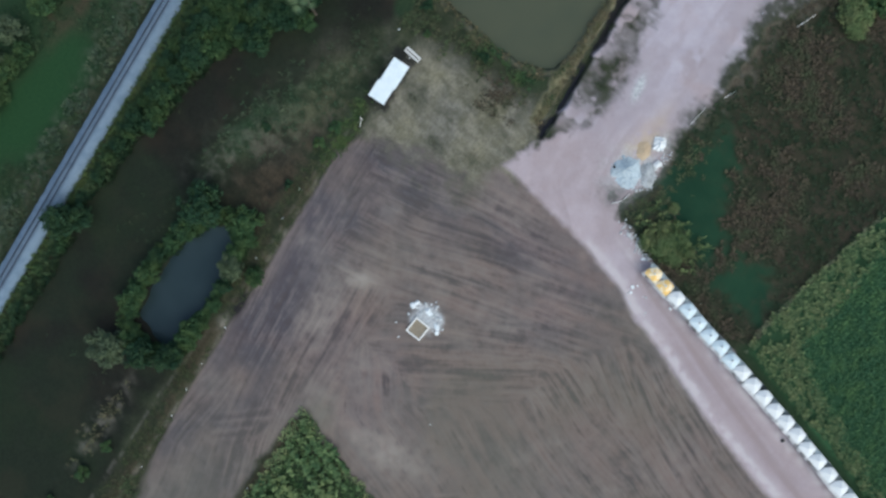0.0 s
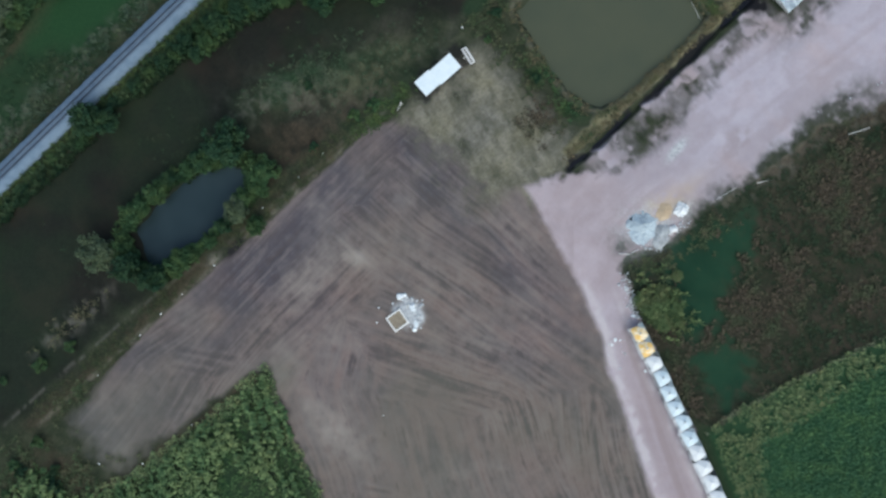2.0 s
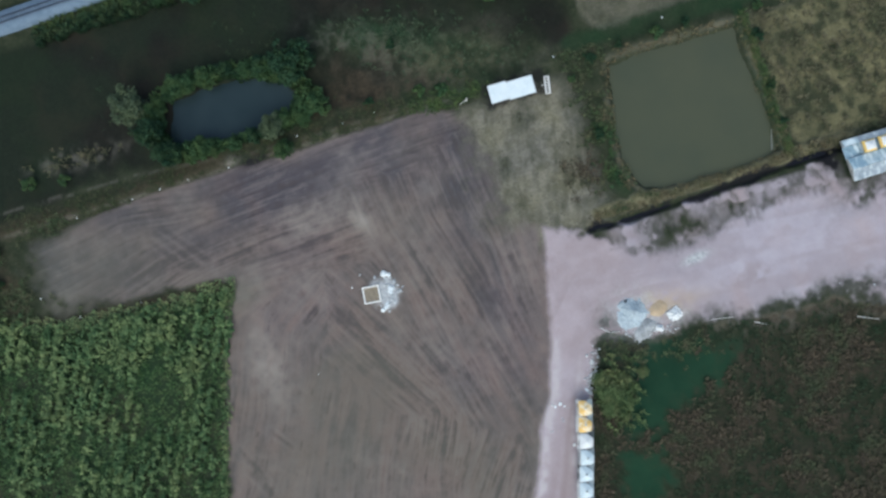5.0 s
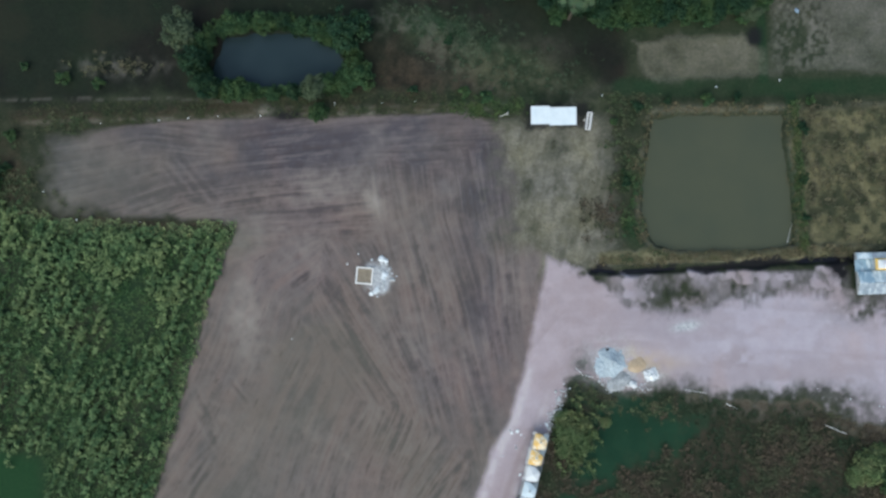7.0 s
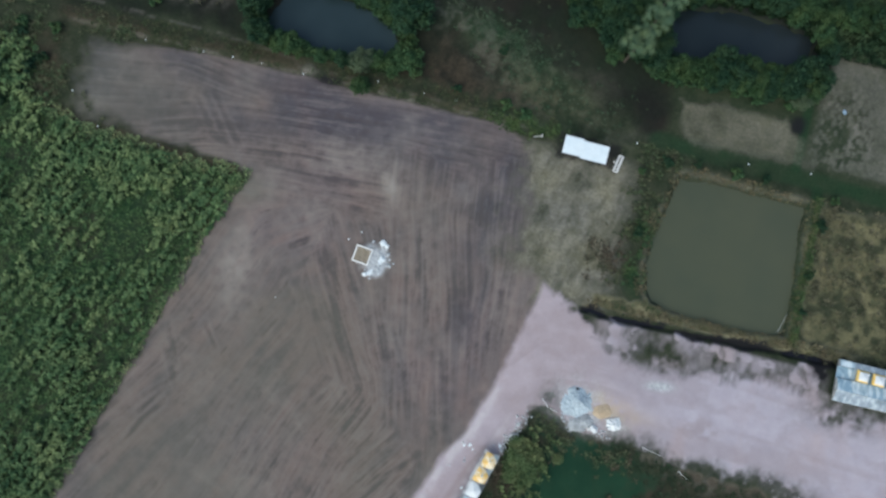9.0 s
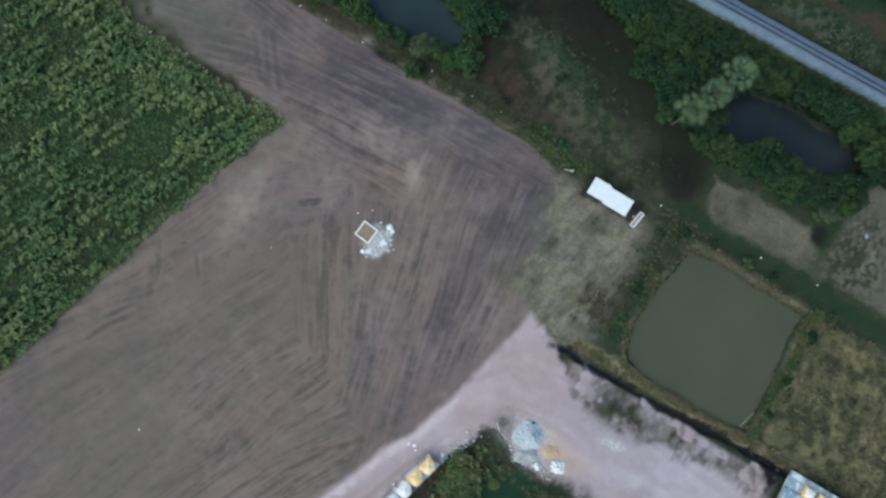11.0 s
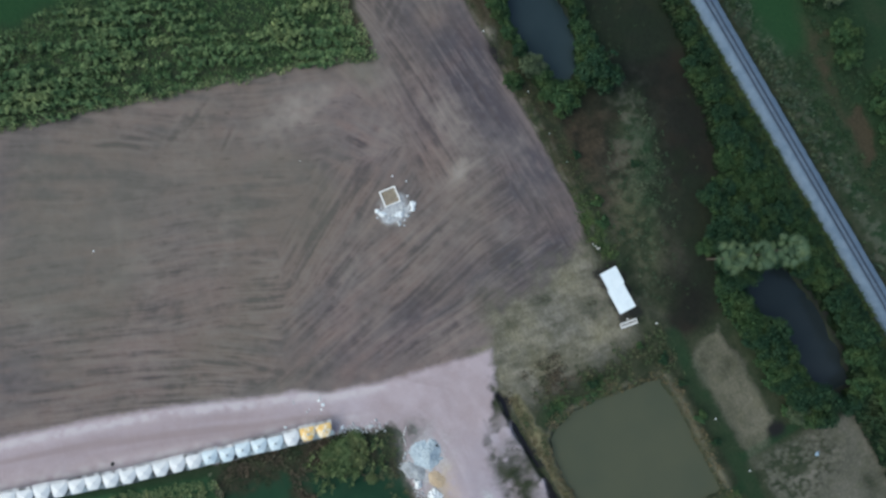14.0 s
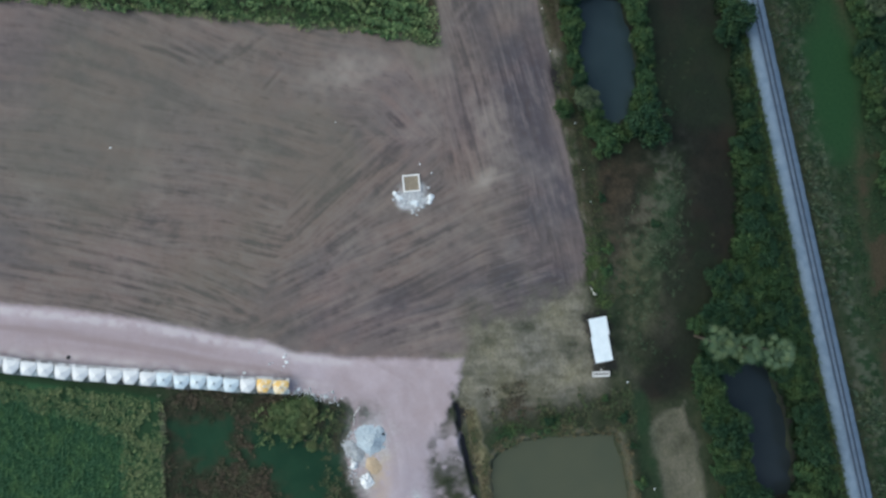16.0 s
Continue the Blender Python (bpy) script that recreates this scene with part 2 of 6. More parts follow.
# ---------------------------------------------------------------- plan
FIELD_EDGE = [(20.6, -2.4), (18.4, -12), (15.9, -22.9), (11.9, -35), (9.1, -39.4), (5.4, -49), (1.9, -56.6),
              (-1.3, -64.5), (-5.4, -75.5), (-10.4, -91), (-17, -112)]
CROP_EDGE = [(-68.7, -78.7), (-65, -66), (-61.7, -54), (-58, -40.5), (-54.5, -27.4), (-50.5, -13), (-46.8, -2), (-44.1, 4.5)]
FIELD = FIELD_EDGE + [(-80, -112)] + CROP_EDGE + [(-49, 5.9), (-56.5, 7.1), (-67, 7.3), (-79.4, 7.8), (-83.4, 9.2), (-85.4, 14), (-85.2, 20), (-82, 25.2), (-74, 26.6),
                                                 (-53, 27.8), (-39, 27.8), (-27, 27.3), (-10, 27.4), (5, 27.4), (13, 24.4), (15.5, 12), (16.5, 2)]
ROAD = FIELD_EDGE + [(-4.8, -112), (0.9, -95), (6.6, -78), (12.0, -62.5), (18.8, -40), (21.5, -34), (24, -28), (27, -26.5), (31, -29), (36, -30),
                     (42, -29), (50, -30.2), (61, -32.5), (72, -32), (81, -36.5), (92, -39), (160, -48), (160, -14), (96, -13),
                     (84, -12.5), (80, -10.5), (70, -9.5), (62, -11), (52, -12), (42, -13), (36, -11), (29, -6.5)]
POND = [(43.4, 25.4), (48, 26.1), (60, 25.6), (69.8, 25.6), (70.6, 12), (70.9, -1.5), (64, -2.6), (57, -2.6), (47, -2.3), (43, -1.2), (41.2, 1.2), (40.4, 5), (40.4, 10), (41.2, 17), (42.6, 22)]
POND_WEST = [(-48.4, 40), (-46.4, 45.4), (-41, 46.2), (-34, 46.2), (-27, 44.6), (-21.6, 42.2), (-20, 39.6), (-21.6, 36.6), (-27, 34.4), (-38, 34.2), (-47.6, 35.2)]
POND_EAST = [(33.6, 52), (35.4, 60.6), (41.5, 62.2), (50, 63), (57.5, 62.6), (64.6, 60.8), (65, 55.4), (62, 53.2), (48.3, 52.4), (39.6, 50)]
DITCH = [(29.6, -5.9), (37.5, -6.2), (47, -5.8), (55, -5.4), (63, -5.1), (72, -4.9), (82, -4.4)]
CROP = CROP_EDGE + [(-53, 4.4), (-63, 4.6), (-72, 5.2), (-80, 6.1), (-87, 8.2), (-92.5, 11.4), (-93.5, 18), (-95, 22.5), (-101, 20.5), (-150, 16), (-150, -112), (-80, -112)]
PADDY = [(14.6, -63.0), (19, -63.2), (33, -66.2), (42.1, -68.7), (60, -73.5), (90, -82), (150, -100), (150, -150), (-19, -150), (1.6, -97)]
PADDY_CORE = [(16.8, -76), (20, -72.8), (23.5, -71.4), (33.2, -72.9), (45.3, -75.2), (90, -88), (150, -106), (150, -150), (-14, -150), (4, -98.5), (7.6, -92), (12.5, -84)]
WEED = [(24.8, -28.6), (31.7, -30.1), (45.3, -33.9), (50.8, -37.7), (44, -42), (36.9, -44.7), (32.9, -49.2), (25, -47.5), (28.1, -40.5), (25, -33)]
WEED_SOUTH = [(22.8, -50.6), (31.9, -53.1), (34.4, -61), (27.1, -62.5), (20.3, -63.3), (20.6, -56.4)]
STRAW_A = [(40.3, 41.3), (62.4, 42.3), (66.2, 38.4), (66.3, 34.7), (51.4, 33.7), (42.5, 33.9)]
STRAW_B = [(69.6, 61), (110, 61), (110, 33.6), (68, 34.2), (69, 50)]
STRAW_C = [(72.6, 26), (110, 26.6), (110, -2.8), (73, -1.2)]


# southern edge of the tree belt
BELT_X = [-110, -40, -33, -25, -15, -10, 0, 6, 11, 16, 22, 30, 110]
BELT_Y = [65.2, 65.2, 66.4, 65.4, 65.2, 62.5, 60.8, 60.2, 57.4, 51.6, 49.2, 46.4, 46]


def rail_y(x):
    return 74.3 + 0.02 * x


def grow_lines(low, high, edge, step, wide, far):
    """Grid lines: close between low and high, wider out to the edge, then growing to the far end."""
    core = list(np.arange(low, high, step))
    before, after = list(np.arange(low - wide, -edge, -wide))[::-1], list(np.arange(core[-1] + wide, edge, wide))
    out, gap = [], wide
    while edge + sum(out) < far:
        gap *= 1.3
        out.append(gap)
    past = np.cumsum(out)
    mid = before + core + after
    return np.array([mid[0] - v for v in past[::-1]] + mid + [mid[-1] + v for v in past])


HEADS_NORTH = [(-78, 20, 8), (-78, 12, 12), (-68, 15, 13), (-60, 11, 18), (-54, 23, -8), (-52, 15, 8), (-37, 18, 4), (-31, 8, 2),
               (-40, 10, 6), (-20, 19, 6), (-20, 10, 4), (-10, 24, 0), (-4, 22, 4), (6, 25, 0), (-11, 13, 97), (-3, 12, 95), (6, 15, 98),
               (11, 16, 96), (-5, 2, 106), (4, -4, 106), (12, -8, 92), (4, -16, 104), (-4, -16, 100), (10, -24, 98), (4, -26, 101), (8, -39, 104), (2, -34, 104)]
HEADS_SOUTH = [(-20, -18, 120), (-14, -27, 124), (-10, -21, 115), (-4, -32, 106), (-24, -6, 118), (-29, -5, 34), (-31, -25, 62), (-38, -14, 72), (-40, -33, 66),
               (-52, -31, 64), (-50, -42, 55), (-18, -36, 64), (-9, -39, 64), (-26, -44, 70), (-32, -48, 73), (-17, -52, 75), (-4, -44, 52), (-4, -52, 56),
               (-11, -59, 63), (-3, -57, 64), (-26, -63, 66), (-16, -70, 66), (-13, -77, 68), (-40, -60, 70), (-47, -63, 60), (-48, -76, 74), (-30, -80, 71)]


# wheel ruts and short drags of the plough, with their depth
RUTS_NORTH = [([(-58.5, 18.7), (-52.9, 11.3), (-48.1, 9.6)], 0.7), ([(-56.8, 19.6), (-50, 11)], 0.55), ([(-55.2, 20.4), (-47.3, 10.4)], 0.7), ([(-77.8, 12.8), (-58.5, 17.1)], 0.6),
              ([(-65.7, 8.9), (-55.3, 12.2)], 0.7), ([(-64.2, 24.5), (-44.8, 21.9)], 0.7), ([(-40.9, 7.8), (-21.1, 8.5)], 0.6), ([(-46, 10), (-32, 11.4), (-18, 10.8)], 0.6),
              ([(2.4, -8.6), (5.1, -24)], 0.7), ([(-31.5, -7.4), (-27, -4.4)], 0.9), ([(-28.7, -17.4), (-30.6, -14.7)], 0.5), ([(-41.1, -31), (-44.5, -26.5)], 1.2)]
RUTS_SOUTH = [([(-54.5, -53.8), (-51.8, -48), (-48.6, -43.6)], 1.3), ([(-52.8, -46.6), (-48.7, -40.4)], 1.2), ([(-52.6, -43.6), (-47.4, -37.8)], 1.0), ([(-47.3, -39.6), (-51.1, -32.8)], 0.9),
              ([(-47.7, -37.3), (-51.8, -28)], 0.8), ([(-32.3, -26), (-30.5, -22.5)], 1.0), ([(-19, -37.2), (-15.9, -33.0)], 1.0), ([(-10.2, -40.9), (-7.8, -35.4)], 1.0),
              ([(-8.2, -44), (-5.6, -38.6)], 0.9), ([(-20.1, -79.1), (-11.2, -60.4), (4.1, -41.5)], 0.7), ([(-17, -87), (-9, -66.9), (2.2, -43.9)], 0.7), ([(-28, -49.6), (-23.9, -38.4)], 0.5)]


def tillage(x, y):
    """Direction of the tractor's passes: a blend of the headings noted at places of the field."""
    c, s = np.zeros(x.shape), np.zeros(x.shape)
    for hx, hy, a in HEADS_NORTH + HEADS_SOUTH:
        w = 1.0 / (((x - hx) ** 2 + (y - hy) ** 2) / 25 + 0.3) ** 5
        c += w * math.cos(2 * radians(a))
        s += w * math.sin(2 * radians(a))
    return 0.5 * np.arctan2(s, c)


def streaks(x, y, width, length, seed):
    """Noise drawn out along the passes."""
    total, weight = np.zeros(x.shape), 0.0
    for sign in (1, -1):
        px, py = x.copy(), y.copy()
        lx, ly = None, None
        for k in range(int(length / width)):
            a = tillage(px, py) if k % 3 == 0 else a
            dx, dy = np.cos(a), np.sin(a)
            if lx is None:
                dx, dy = dx * sign, dy * sign
            else:
                flip = np.where(dx * lx + dy * ly < 0, -1, 1)
                dx, dy = dx * flip, dy * flip
            lx, ly = dx, dy
            w = 1 - k * width / length
            total += w * value_noise(px, py, width, seed)
            weight += w
            px, py = px + dx * width, py + dy * width
    total /= weight
    return total / total.std()


def build_ground():
    across, along = grow_lines(-88, 86, 108, 0.3, 0.6, 2600.0), grow_lines(-90, 30, 108, 0.3, 0.6, 2600.0)
    nx, ny = len(across), len(along)
    gx, gy = np.meshgrid(across, along)
    x, y = gx.ravel(), gy.ravel()
    wob = fbm(x, y, 6.0, 3)
    fine = fbm(x, y, 1.6, 11, 3)
    big = fbm(x, y, 26.0, 15, 4)
    ragged = wob * 2.2 + fine * 1.0
    d_field, d_road = outside(x, y, FIELD), outside(x, y, ROAD)
    d_pond, d_west, d_east = outside(x, y, POND), outside(x, y, POND_WEST), outside(x, y, POND_EAST)
    d_ditch = beside(x, y, DITCH)
    d_crop, d_paddy = outside(x, y, CROP), outside(x, y, PADDY)
    m = {}
    loose = fade(-x, 66, 84)
    crisp = fade(y, 20, 25) * (1 - loose) * (1 - fade(x, 2, 9))
    m["soil"] = 1 - fade(d_field + ragged * (0.8 + 1.2 * loose - 0.6 * crisp), -1.2 - 5.0 * loose + 0.8 * crisp, 0.8 + 0.8 * loose - 0.3 * crisp)
    m["soil"] = np.maximum(m["soil"], (1 - fade(beside(x, y, FIELD_EDGE), 1.8, 3.0)) * fade(-y, 4, 9))
    # grass thins out into the tilled corner beside the pond
    m["soil"] *= 1 - fade(x + ragged * 2.5 + 0.05 * y + 3 * fine, 7.0, 19.0) * fade(y, -4, 2) * (1 - 0.8 * crisp)
    open_yard = fade(x, 30, 44)
    neat = (1 - fade(beside(x, y, FIELD_EDGE), 1.5, 3.5)) * (1 - open_yard)
    m["road"] = 1 - fade(d_road + (wob * 1.2 + fine * (1.3 + 0.3 * open_yard) + 0.6 * fbm(x, y, 0.9, 14, 2)) * (1 - 0.72 * neat) + 1.2 * open_yard * fbm(x * 2.2, y * 0.7, 1.4, 47, 3), -0.9 - 2.6 * open_yard, 0.7 + 0.8 * open_yard)
    strip = beside(x, y, [(49.5, -6.9), (56.6, -7.5), (62, -7.8), (69.5, -7.9)]) + 1.6 * fine + 0.8 * wob
    block = np.maximum(np.abs(x - 38.3) - 2.8, np.abs(y + 9.4 + 0.3 * (x - 38.3)) - 2.9) + 2.0 * fine + 0.8 * wob
    end = np.hypot((x - 76.3) / 1.2, y + 8.6) - 2.6 + 2.0 * fine + wob
    torn = np.clip(0.92 - 1.5 * np.clip(fbm(x + 0.4 * y, y * 0.5, 1.3, 49, 3), 0, 1), 0.3, 0.9)
    m["road"] = np.maximum(m["road"], torn * np.maximum.reduce([1 - fade(strip, 0.5, 1.5), 1 - fade(block, -0.6, 0.6), 1 - fade(end, -0.7, 0.7)]))
    scruffy = 1.3 * spot(x, y, 73, -33, 9, 3.0) + spot(x, y, 58, -32, 10, 1.6) + 0.8 * spot(x, y, 27, -25, 2.2, 3.0) + spot(x, y, 46, -11.5, 6, 2.2) + spot(x, y, 85, -15, 7, 2.4)
    thin = fade(x, 31, 35) * (1 - fade(x, 78, 82)) * fade(y, -14, -12) * (1 - fade(y, -7.4, -6.4))
    m["road"] = np.maximum(m["road"], thin * np.clip(0.46 + 0.8 * wob + 0.5 * fbm(x, y * 0.5, 1.2, 50, 3), 0, 0.75))
    m["road"] *= 1 - np.clip(scruffy * (0.9 + 1.2 * fine + 1.0 * wob + 0.7 * fbm(x, y, 0.9, 48, 2)), 0, 0.85)
    d_edge = beside(x, y, FIELD_EDGE)
    arm = 1 - fade(x - 0.25 * y, 24, 31)
    lines = value_noise(d_edge, y * 0.05, 0.9, 45) * 0.5 + value_noise(d_edge, y * 0.1, 2.0, 46) * 0.6
    worn = np.exp(-((d_edge - 5.2 + 1.5 * fade(-y, 30, 12)) / 2.1) ** 2) * (0.70 + 1.3 * lines) * fade(-y, 26, 40) + np.exp(-((d_edge - 4.5) / 2.5) ** 2) * np.clip(lines, 0, 1) * 0.8
    bend = beside(x, y, [(15, -34), (19, -24), (25, -17.5), (34, -16.6), (60, -18), (110, -22)])
    flow = value_noise(bend, x * 0.05, 0.9, 43) + 0.7 * value_noise(bend, x * 0.03, 2.4, 44)
    m["track"] = np.clip(arm * worn + (1 - fade(bend, 3.0, 6.5)) * np.clip(0.9 * flow, 0, 0.4) * (0.4 + 0.6 * fade(x, 14, 20)), 0, 0.7)
    m["track"] = np.maximum(m["track"], np.clip(spot(x, y, 57, -24, 5, 2.5) * (0.45 + 1.2 * fine) + spot(x, y, 47, -21, 3, 1.6) * 0.4, 0, 0.5))
    m["track"] = np.maximum(m["track"], np.clip(0.35 * fbm(x, y, 9.0, 41) + (1 - arm) * 0.9 * fbm(x * 0.3, y * 0.9, 4.0, 42) + 0.5 * np.clip(fbm(x, y, 2.4, 40), 0, 1), 0, 0.36))
    m["dust"] = np.clip(arm * fade(-y, 20, 34) * (np.exp(-((d_edge - 1.3) / 0.9) ** 2) + 0.7 * np.exp(-((d_road + 2.6) / 1.0) ** 2) * fade(d_edge, 4, 7)) * (0.75 + 1.6 * fine + wob), 0, 0.8)
    m["cool"] = np.clip(fade(x, 28, 50) * (0.75 + 1.2 * wob) + 0.4 * fbm(x, y, 8.0, 51), 0, 0.65)
    grassy = (1 - m["soil"]) * (1 - m["road"])
    north = fade(y + wob * 3, 31.5, 35) * (1 - fade(y, 65.5, 68.5))
    patch = np.clip(spot(x, y, 10, 38, 17, 5.5, -27) + 0.7 * spot(x, y, -6, 46.5, 7, 3.5, -20), 0, 1)
    comb = fbm((x * 0.90 - y * 0.44) * 0.3, x * 0.44 + y * 0.90, 2.0, 36)
    m["wet"] = np.clip(north * (1.25 - 1.1 * np.clip(patch + 0.9 * spot(x, y, 17, 36, 10, 4.5, 8), 0, 1) + wob * 0.7) * (1 - fade(x, 36, 40)), 0, 1)
    m["lush"] = np.clip(spot(x, y, 4, 44.5, 12, 3.2, -26) * (0.75 + 0.9 * comb + 1.0 * fine) + 0.4 * patch * (0.5 + 1.2 * comb + fine) + fade(y, rail_y(x) + 3, rail_y(x) + 8) * (1.0 + wob)
                        + (1 - fade(beside(x, y, [(37, 32), (42, 31.6), (66, 31), (120, 30)]) + 1.2 * wob, 1.0, 2.6)) * (0.85 + 0.8 * wob)
                        + (1 - fade(beside(x, y, [(71.3, 29), (72, -2)]), 0.5, 1.6)) + (1 - fade(beside(x, y, [(66.2, 33), (66.5, 62)]), 0.5, 1.3))
                        + (1 - fade(d_paddy, -1, 3)) + (1 - fade(d_crop, -4, 1)) * (0.4 + wob)
                        + north * np.clip(1.2 * big, 0, 0.22) + spot(x, y, 38, 9, 2.5, 10) * (0.2 + 1.2 * wob) + spot(x, y, 38.5, 1.5, 3, 2.5) * 0.8 + spot(x, y, 8, 29.5, 9, 1.6), 0, 1)
    marsh = fade(d_road + ragged * 0.5, 0.2, 1.6) * fade(-y, 25, 28) * fade(x + 0.3 * y, -3.5, -1.5) * fade(d_paddy, -0.5, 1.0)
    duck = np.minimum(outside(x, y, WEED), outside(x, y, WEED_SOUTH)) + 4.5 * wob + 3.0 * fine
    m["weed"] = np.clip(marsh * (1 - fade(duck + 2.0 * fbm(x, y, 0.9, 17, 2), -5.0, 4.2)), 0, 1)
    m["scrub"] = np.clip(marsh * (1.15 - m["weed"] * 1.6 + fine * 0.5), 0, 1)
    verge = marsh * (1 - fade(d_road + ragged, 1.5, 4.5)) * fade(x, 44, 50)
    m["scrub"] = np.clip(m["scrub"] - verge * 0.6, 0, 1)
    m["weed"] = m["weed"] * (1 - verge)
    m["scrub"] = np.maximum(m["scrub"], np.clip(fade(d_ditch, 0.7, 1.1) * (1 - fade(d_ditch, 2.2, 3.4)) * fade(y, -5.3, -4.2) * 0.5, 0, 1))
    m["scrub"] = np.maximum(m["scrub"], np.clip(spot(x, y, 34, 5.5, 2.2, 5) * (0.9 + 2 * fine), 0, 0.9))
    m["straw"] = np.clip(np.maximum.reduce([(1 - fade(outside(x, y, p) + ragged, -1.0, 1.0)) * v for p, v in
                                            ((STRAW_A, 0.58), (STRAW_B, 0.42), (STRAW_C, 0.75))]) * (0.85 + 0.8 * wob + 0.3 * fine), 0, 1)
    m["gold"] = np.clip((1 - fade(outside(x, y, STRAW_A), -1, 2)) * 0.3 + (1 - fade(outside(x, y, STRAW_C), -1, 2)) * 0.9, 0, 1)
    m["straw"] *= 1 - np.clip((1 - fade(outside(x, y, STRAW_C), -1, 1)) * (0.36 + 2.0 * fbm(x, y, 1.7, 34)), 0, 0.88)
    m["straw"] *= 1 - np.clip(1.1 * spot(x, y, 74, 41, 6.0, 9) * (0.6 + 3.0 * fbm(x, y, 0.8, 33, 2)), 0, 0.9)
    corner = fade(x + 0.1 * y + ragged, 9, 18) * (1 - fade(x + ragged, 30, 37)) * fade(y + ragged, -7, -3) * (1 - fade(y, 23, 28))
    drawn = 0.8 * value_noise(x - 0.22 * y, y * 0.2, 0.7, 37) + 0.6 * fbm(x - 0.2 * y, y * 0.35, 2.4, 38, 3)
    bald = 0.4 * spot(x, y, 19, 3, 2.2, 3.5) + 0.3 * spot(x, y, 22, 20, 6, 2) + 0.3 * spot(x, y, 28.5, 4.5, 3, 3) + 0.25 * spot(x, y, 17, 13, 2, 4)
    m["straw"] = np.maximum(m["straw"], np.clip(corner * (0.66 + 0.42 * drawn + 0.35 * wob + 0.4 * fine - 0.6 * bald), 0, 0.9))
    m["straw"] = np.maximum(m["straw"], np.clip(patch * (0.22 + 0.9 * fine + 0.5 * comb + 0.5 * wob) * (1 - 0.6 * spot(x, y, 4, 44.5, 12, 3.2, -26)), 0, 0.30))
    bank = np.exp(-((y - 28.2 - 0.4 * wob) / 0.42) ** 2) * (1 - fade(x, 6, 12)) * fade(x, -90, -84)
    m["straw"] = np.maximum(m["straw"], np.clip(bank * (0.30 + 1.3 * fine + 0.6 * wob), 0, 0.5))
    m["straw"] = np.maximum(m["straw"], np.clip((spot(x, y, 17, 32.6, 13, 2.4, -4) + 0.6 * spot(x, y, 15, 37, 9, 5, 8)) * (0.30 + 0.7 * wob + 0.4 * fine), 0, 0.4))
    levee = fade(y, -4.9, -4.2) * (1 - fade(y + fine, -2.6, -1.4)) * fade(x, 30, 32) * (1 - fade(x, 84, 88))
    rim = np.exp(-((d_pond - 1.0) / 0.6) ** 2) * (0.4 + wob)
    m["straw"] = np.maximum(m["straw"], np.clip(levee * (0.75 + 0.8 * fine) + rim, 0, 0.8))
    m["gold"] = np.maximum(m["gold"], np.clip(levee + rim, 0, 0.8))
    m["gold"] = np.maximum(m["gold"], corner * np.clip(0.18 + 0.6 * wob, 0, 0.45) + np.clip(0.75 * spot(x, y, 14, 36.5, 16, 7, -10), 0, 0.75))
    lane = np.exp(-((y - np.interp(x, [-100, -86, -58, -44, -36, -12, 10, 18], [33.6, 33.2, 32.6, 31.2, 29.8, 29.2, 29.5, 30.2]) - 0.3 * wob) / 0.32) ** 2) * (1 - fade(x, 12, 18)) * fade(x, -110, -90)
    m["straw"] = np.maximum(m["straw"], np.clip(lane * (0.16 + 0.8 * fine), 0, 0.26))
    m["straw"] = np.maximum(m["straw"], np.clip(np.exp(-((y - rail_y(x) - 7.5 - 3 * wob) / 2.0) ** 2) * (0.1 + 1.0 * fine), 0, 0.2))
    m["straw"] = np.maximum(m["straw"], np.clip(verge * (0.35 + 0.9 * fine + 0.6 * wob), 0, 0.5))
    m["straw"] = np.maximum(m["straw"], np.clip((spot(x, y, -69, 39.9, 8, 1.8, -2) + spot(x, y, 14, rail_y(0) + 10, 30, 3) * 0.15) * (0.16 + 1.6 * fine), 0, 0.34))
    m["sandy"] = np.clip(spot(x, y, 38.6, -24.8, 4.4, 3.0, -10) * (0.95 + 1.6 * fine + wob) + spot(x, y, 44, -24.5, 6, 1.6) * 0.25, 0, 0.85)
    m["stone"] = np.clip(spot(x, y, -14.2, -6.2, 3.4, 3.6) * (1.2 + 2.0 * fine), 0, 1) * fade(spot(x, y, -14.2, -6.2, 3.4, 3.6), 0.25, 0.5)
    m["stone"] = np.maximum(m["stone"], np.clip(spot(x, y, 48, -17.4, 2.6, 0.9, 8) * 1.2, 0, 0.8))
    m["stone"] = np.maximum(m["stone"], np.clip((0.6 * spot(x, y, 35, -27.3, 4, 1.6) + 0.8 * spot(x, y, 39, -27, 4, 2)) * (0.6 + 1.5 * fine), 0, 0.7))
    m["stone"] = np.maximum(m["stone"], np.clip(spot(x, y, 32.6, -24.4, 4.6, 4.2) * (0.62 + 1.2 * fine), 0, 0.6))
    m["pale"] = np.clip((spot(x, y, -14.5, 9.6, 2.0, 4.0, 25) * 0.62 + spot(x, y, -14, 12, 6, 4, -30) * 0.2 + spot(x, y, -41.5, -15, 4.2, 7.5, 12) * 0.66 + spot(x, y, -80.5, 11.2, 4, 3) * 0.5 + spot(x, y, -78, 22, 7, 4) * 0.1 + spot(x, y, -42, 1, 4, 4) * 0.2
                        + spot(x, y, -22, 13, 10, 3, 5) * 0.25 + spot(x, y, -28, -62, 2.0, 7, 5) * 0.3 + 0.35 * np.clip(fbm(x, y, 7.0, 32), 0, 1)) * (0.75 + 0.9 * wob + 0.7 * fine), 0, 1)
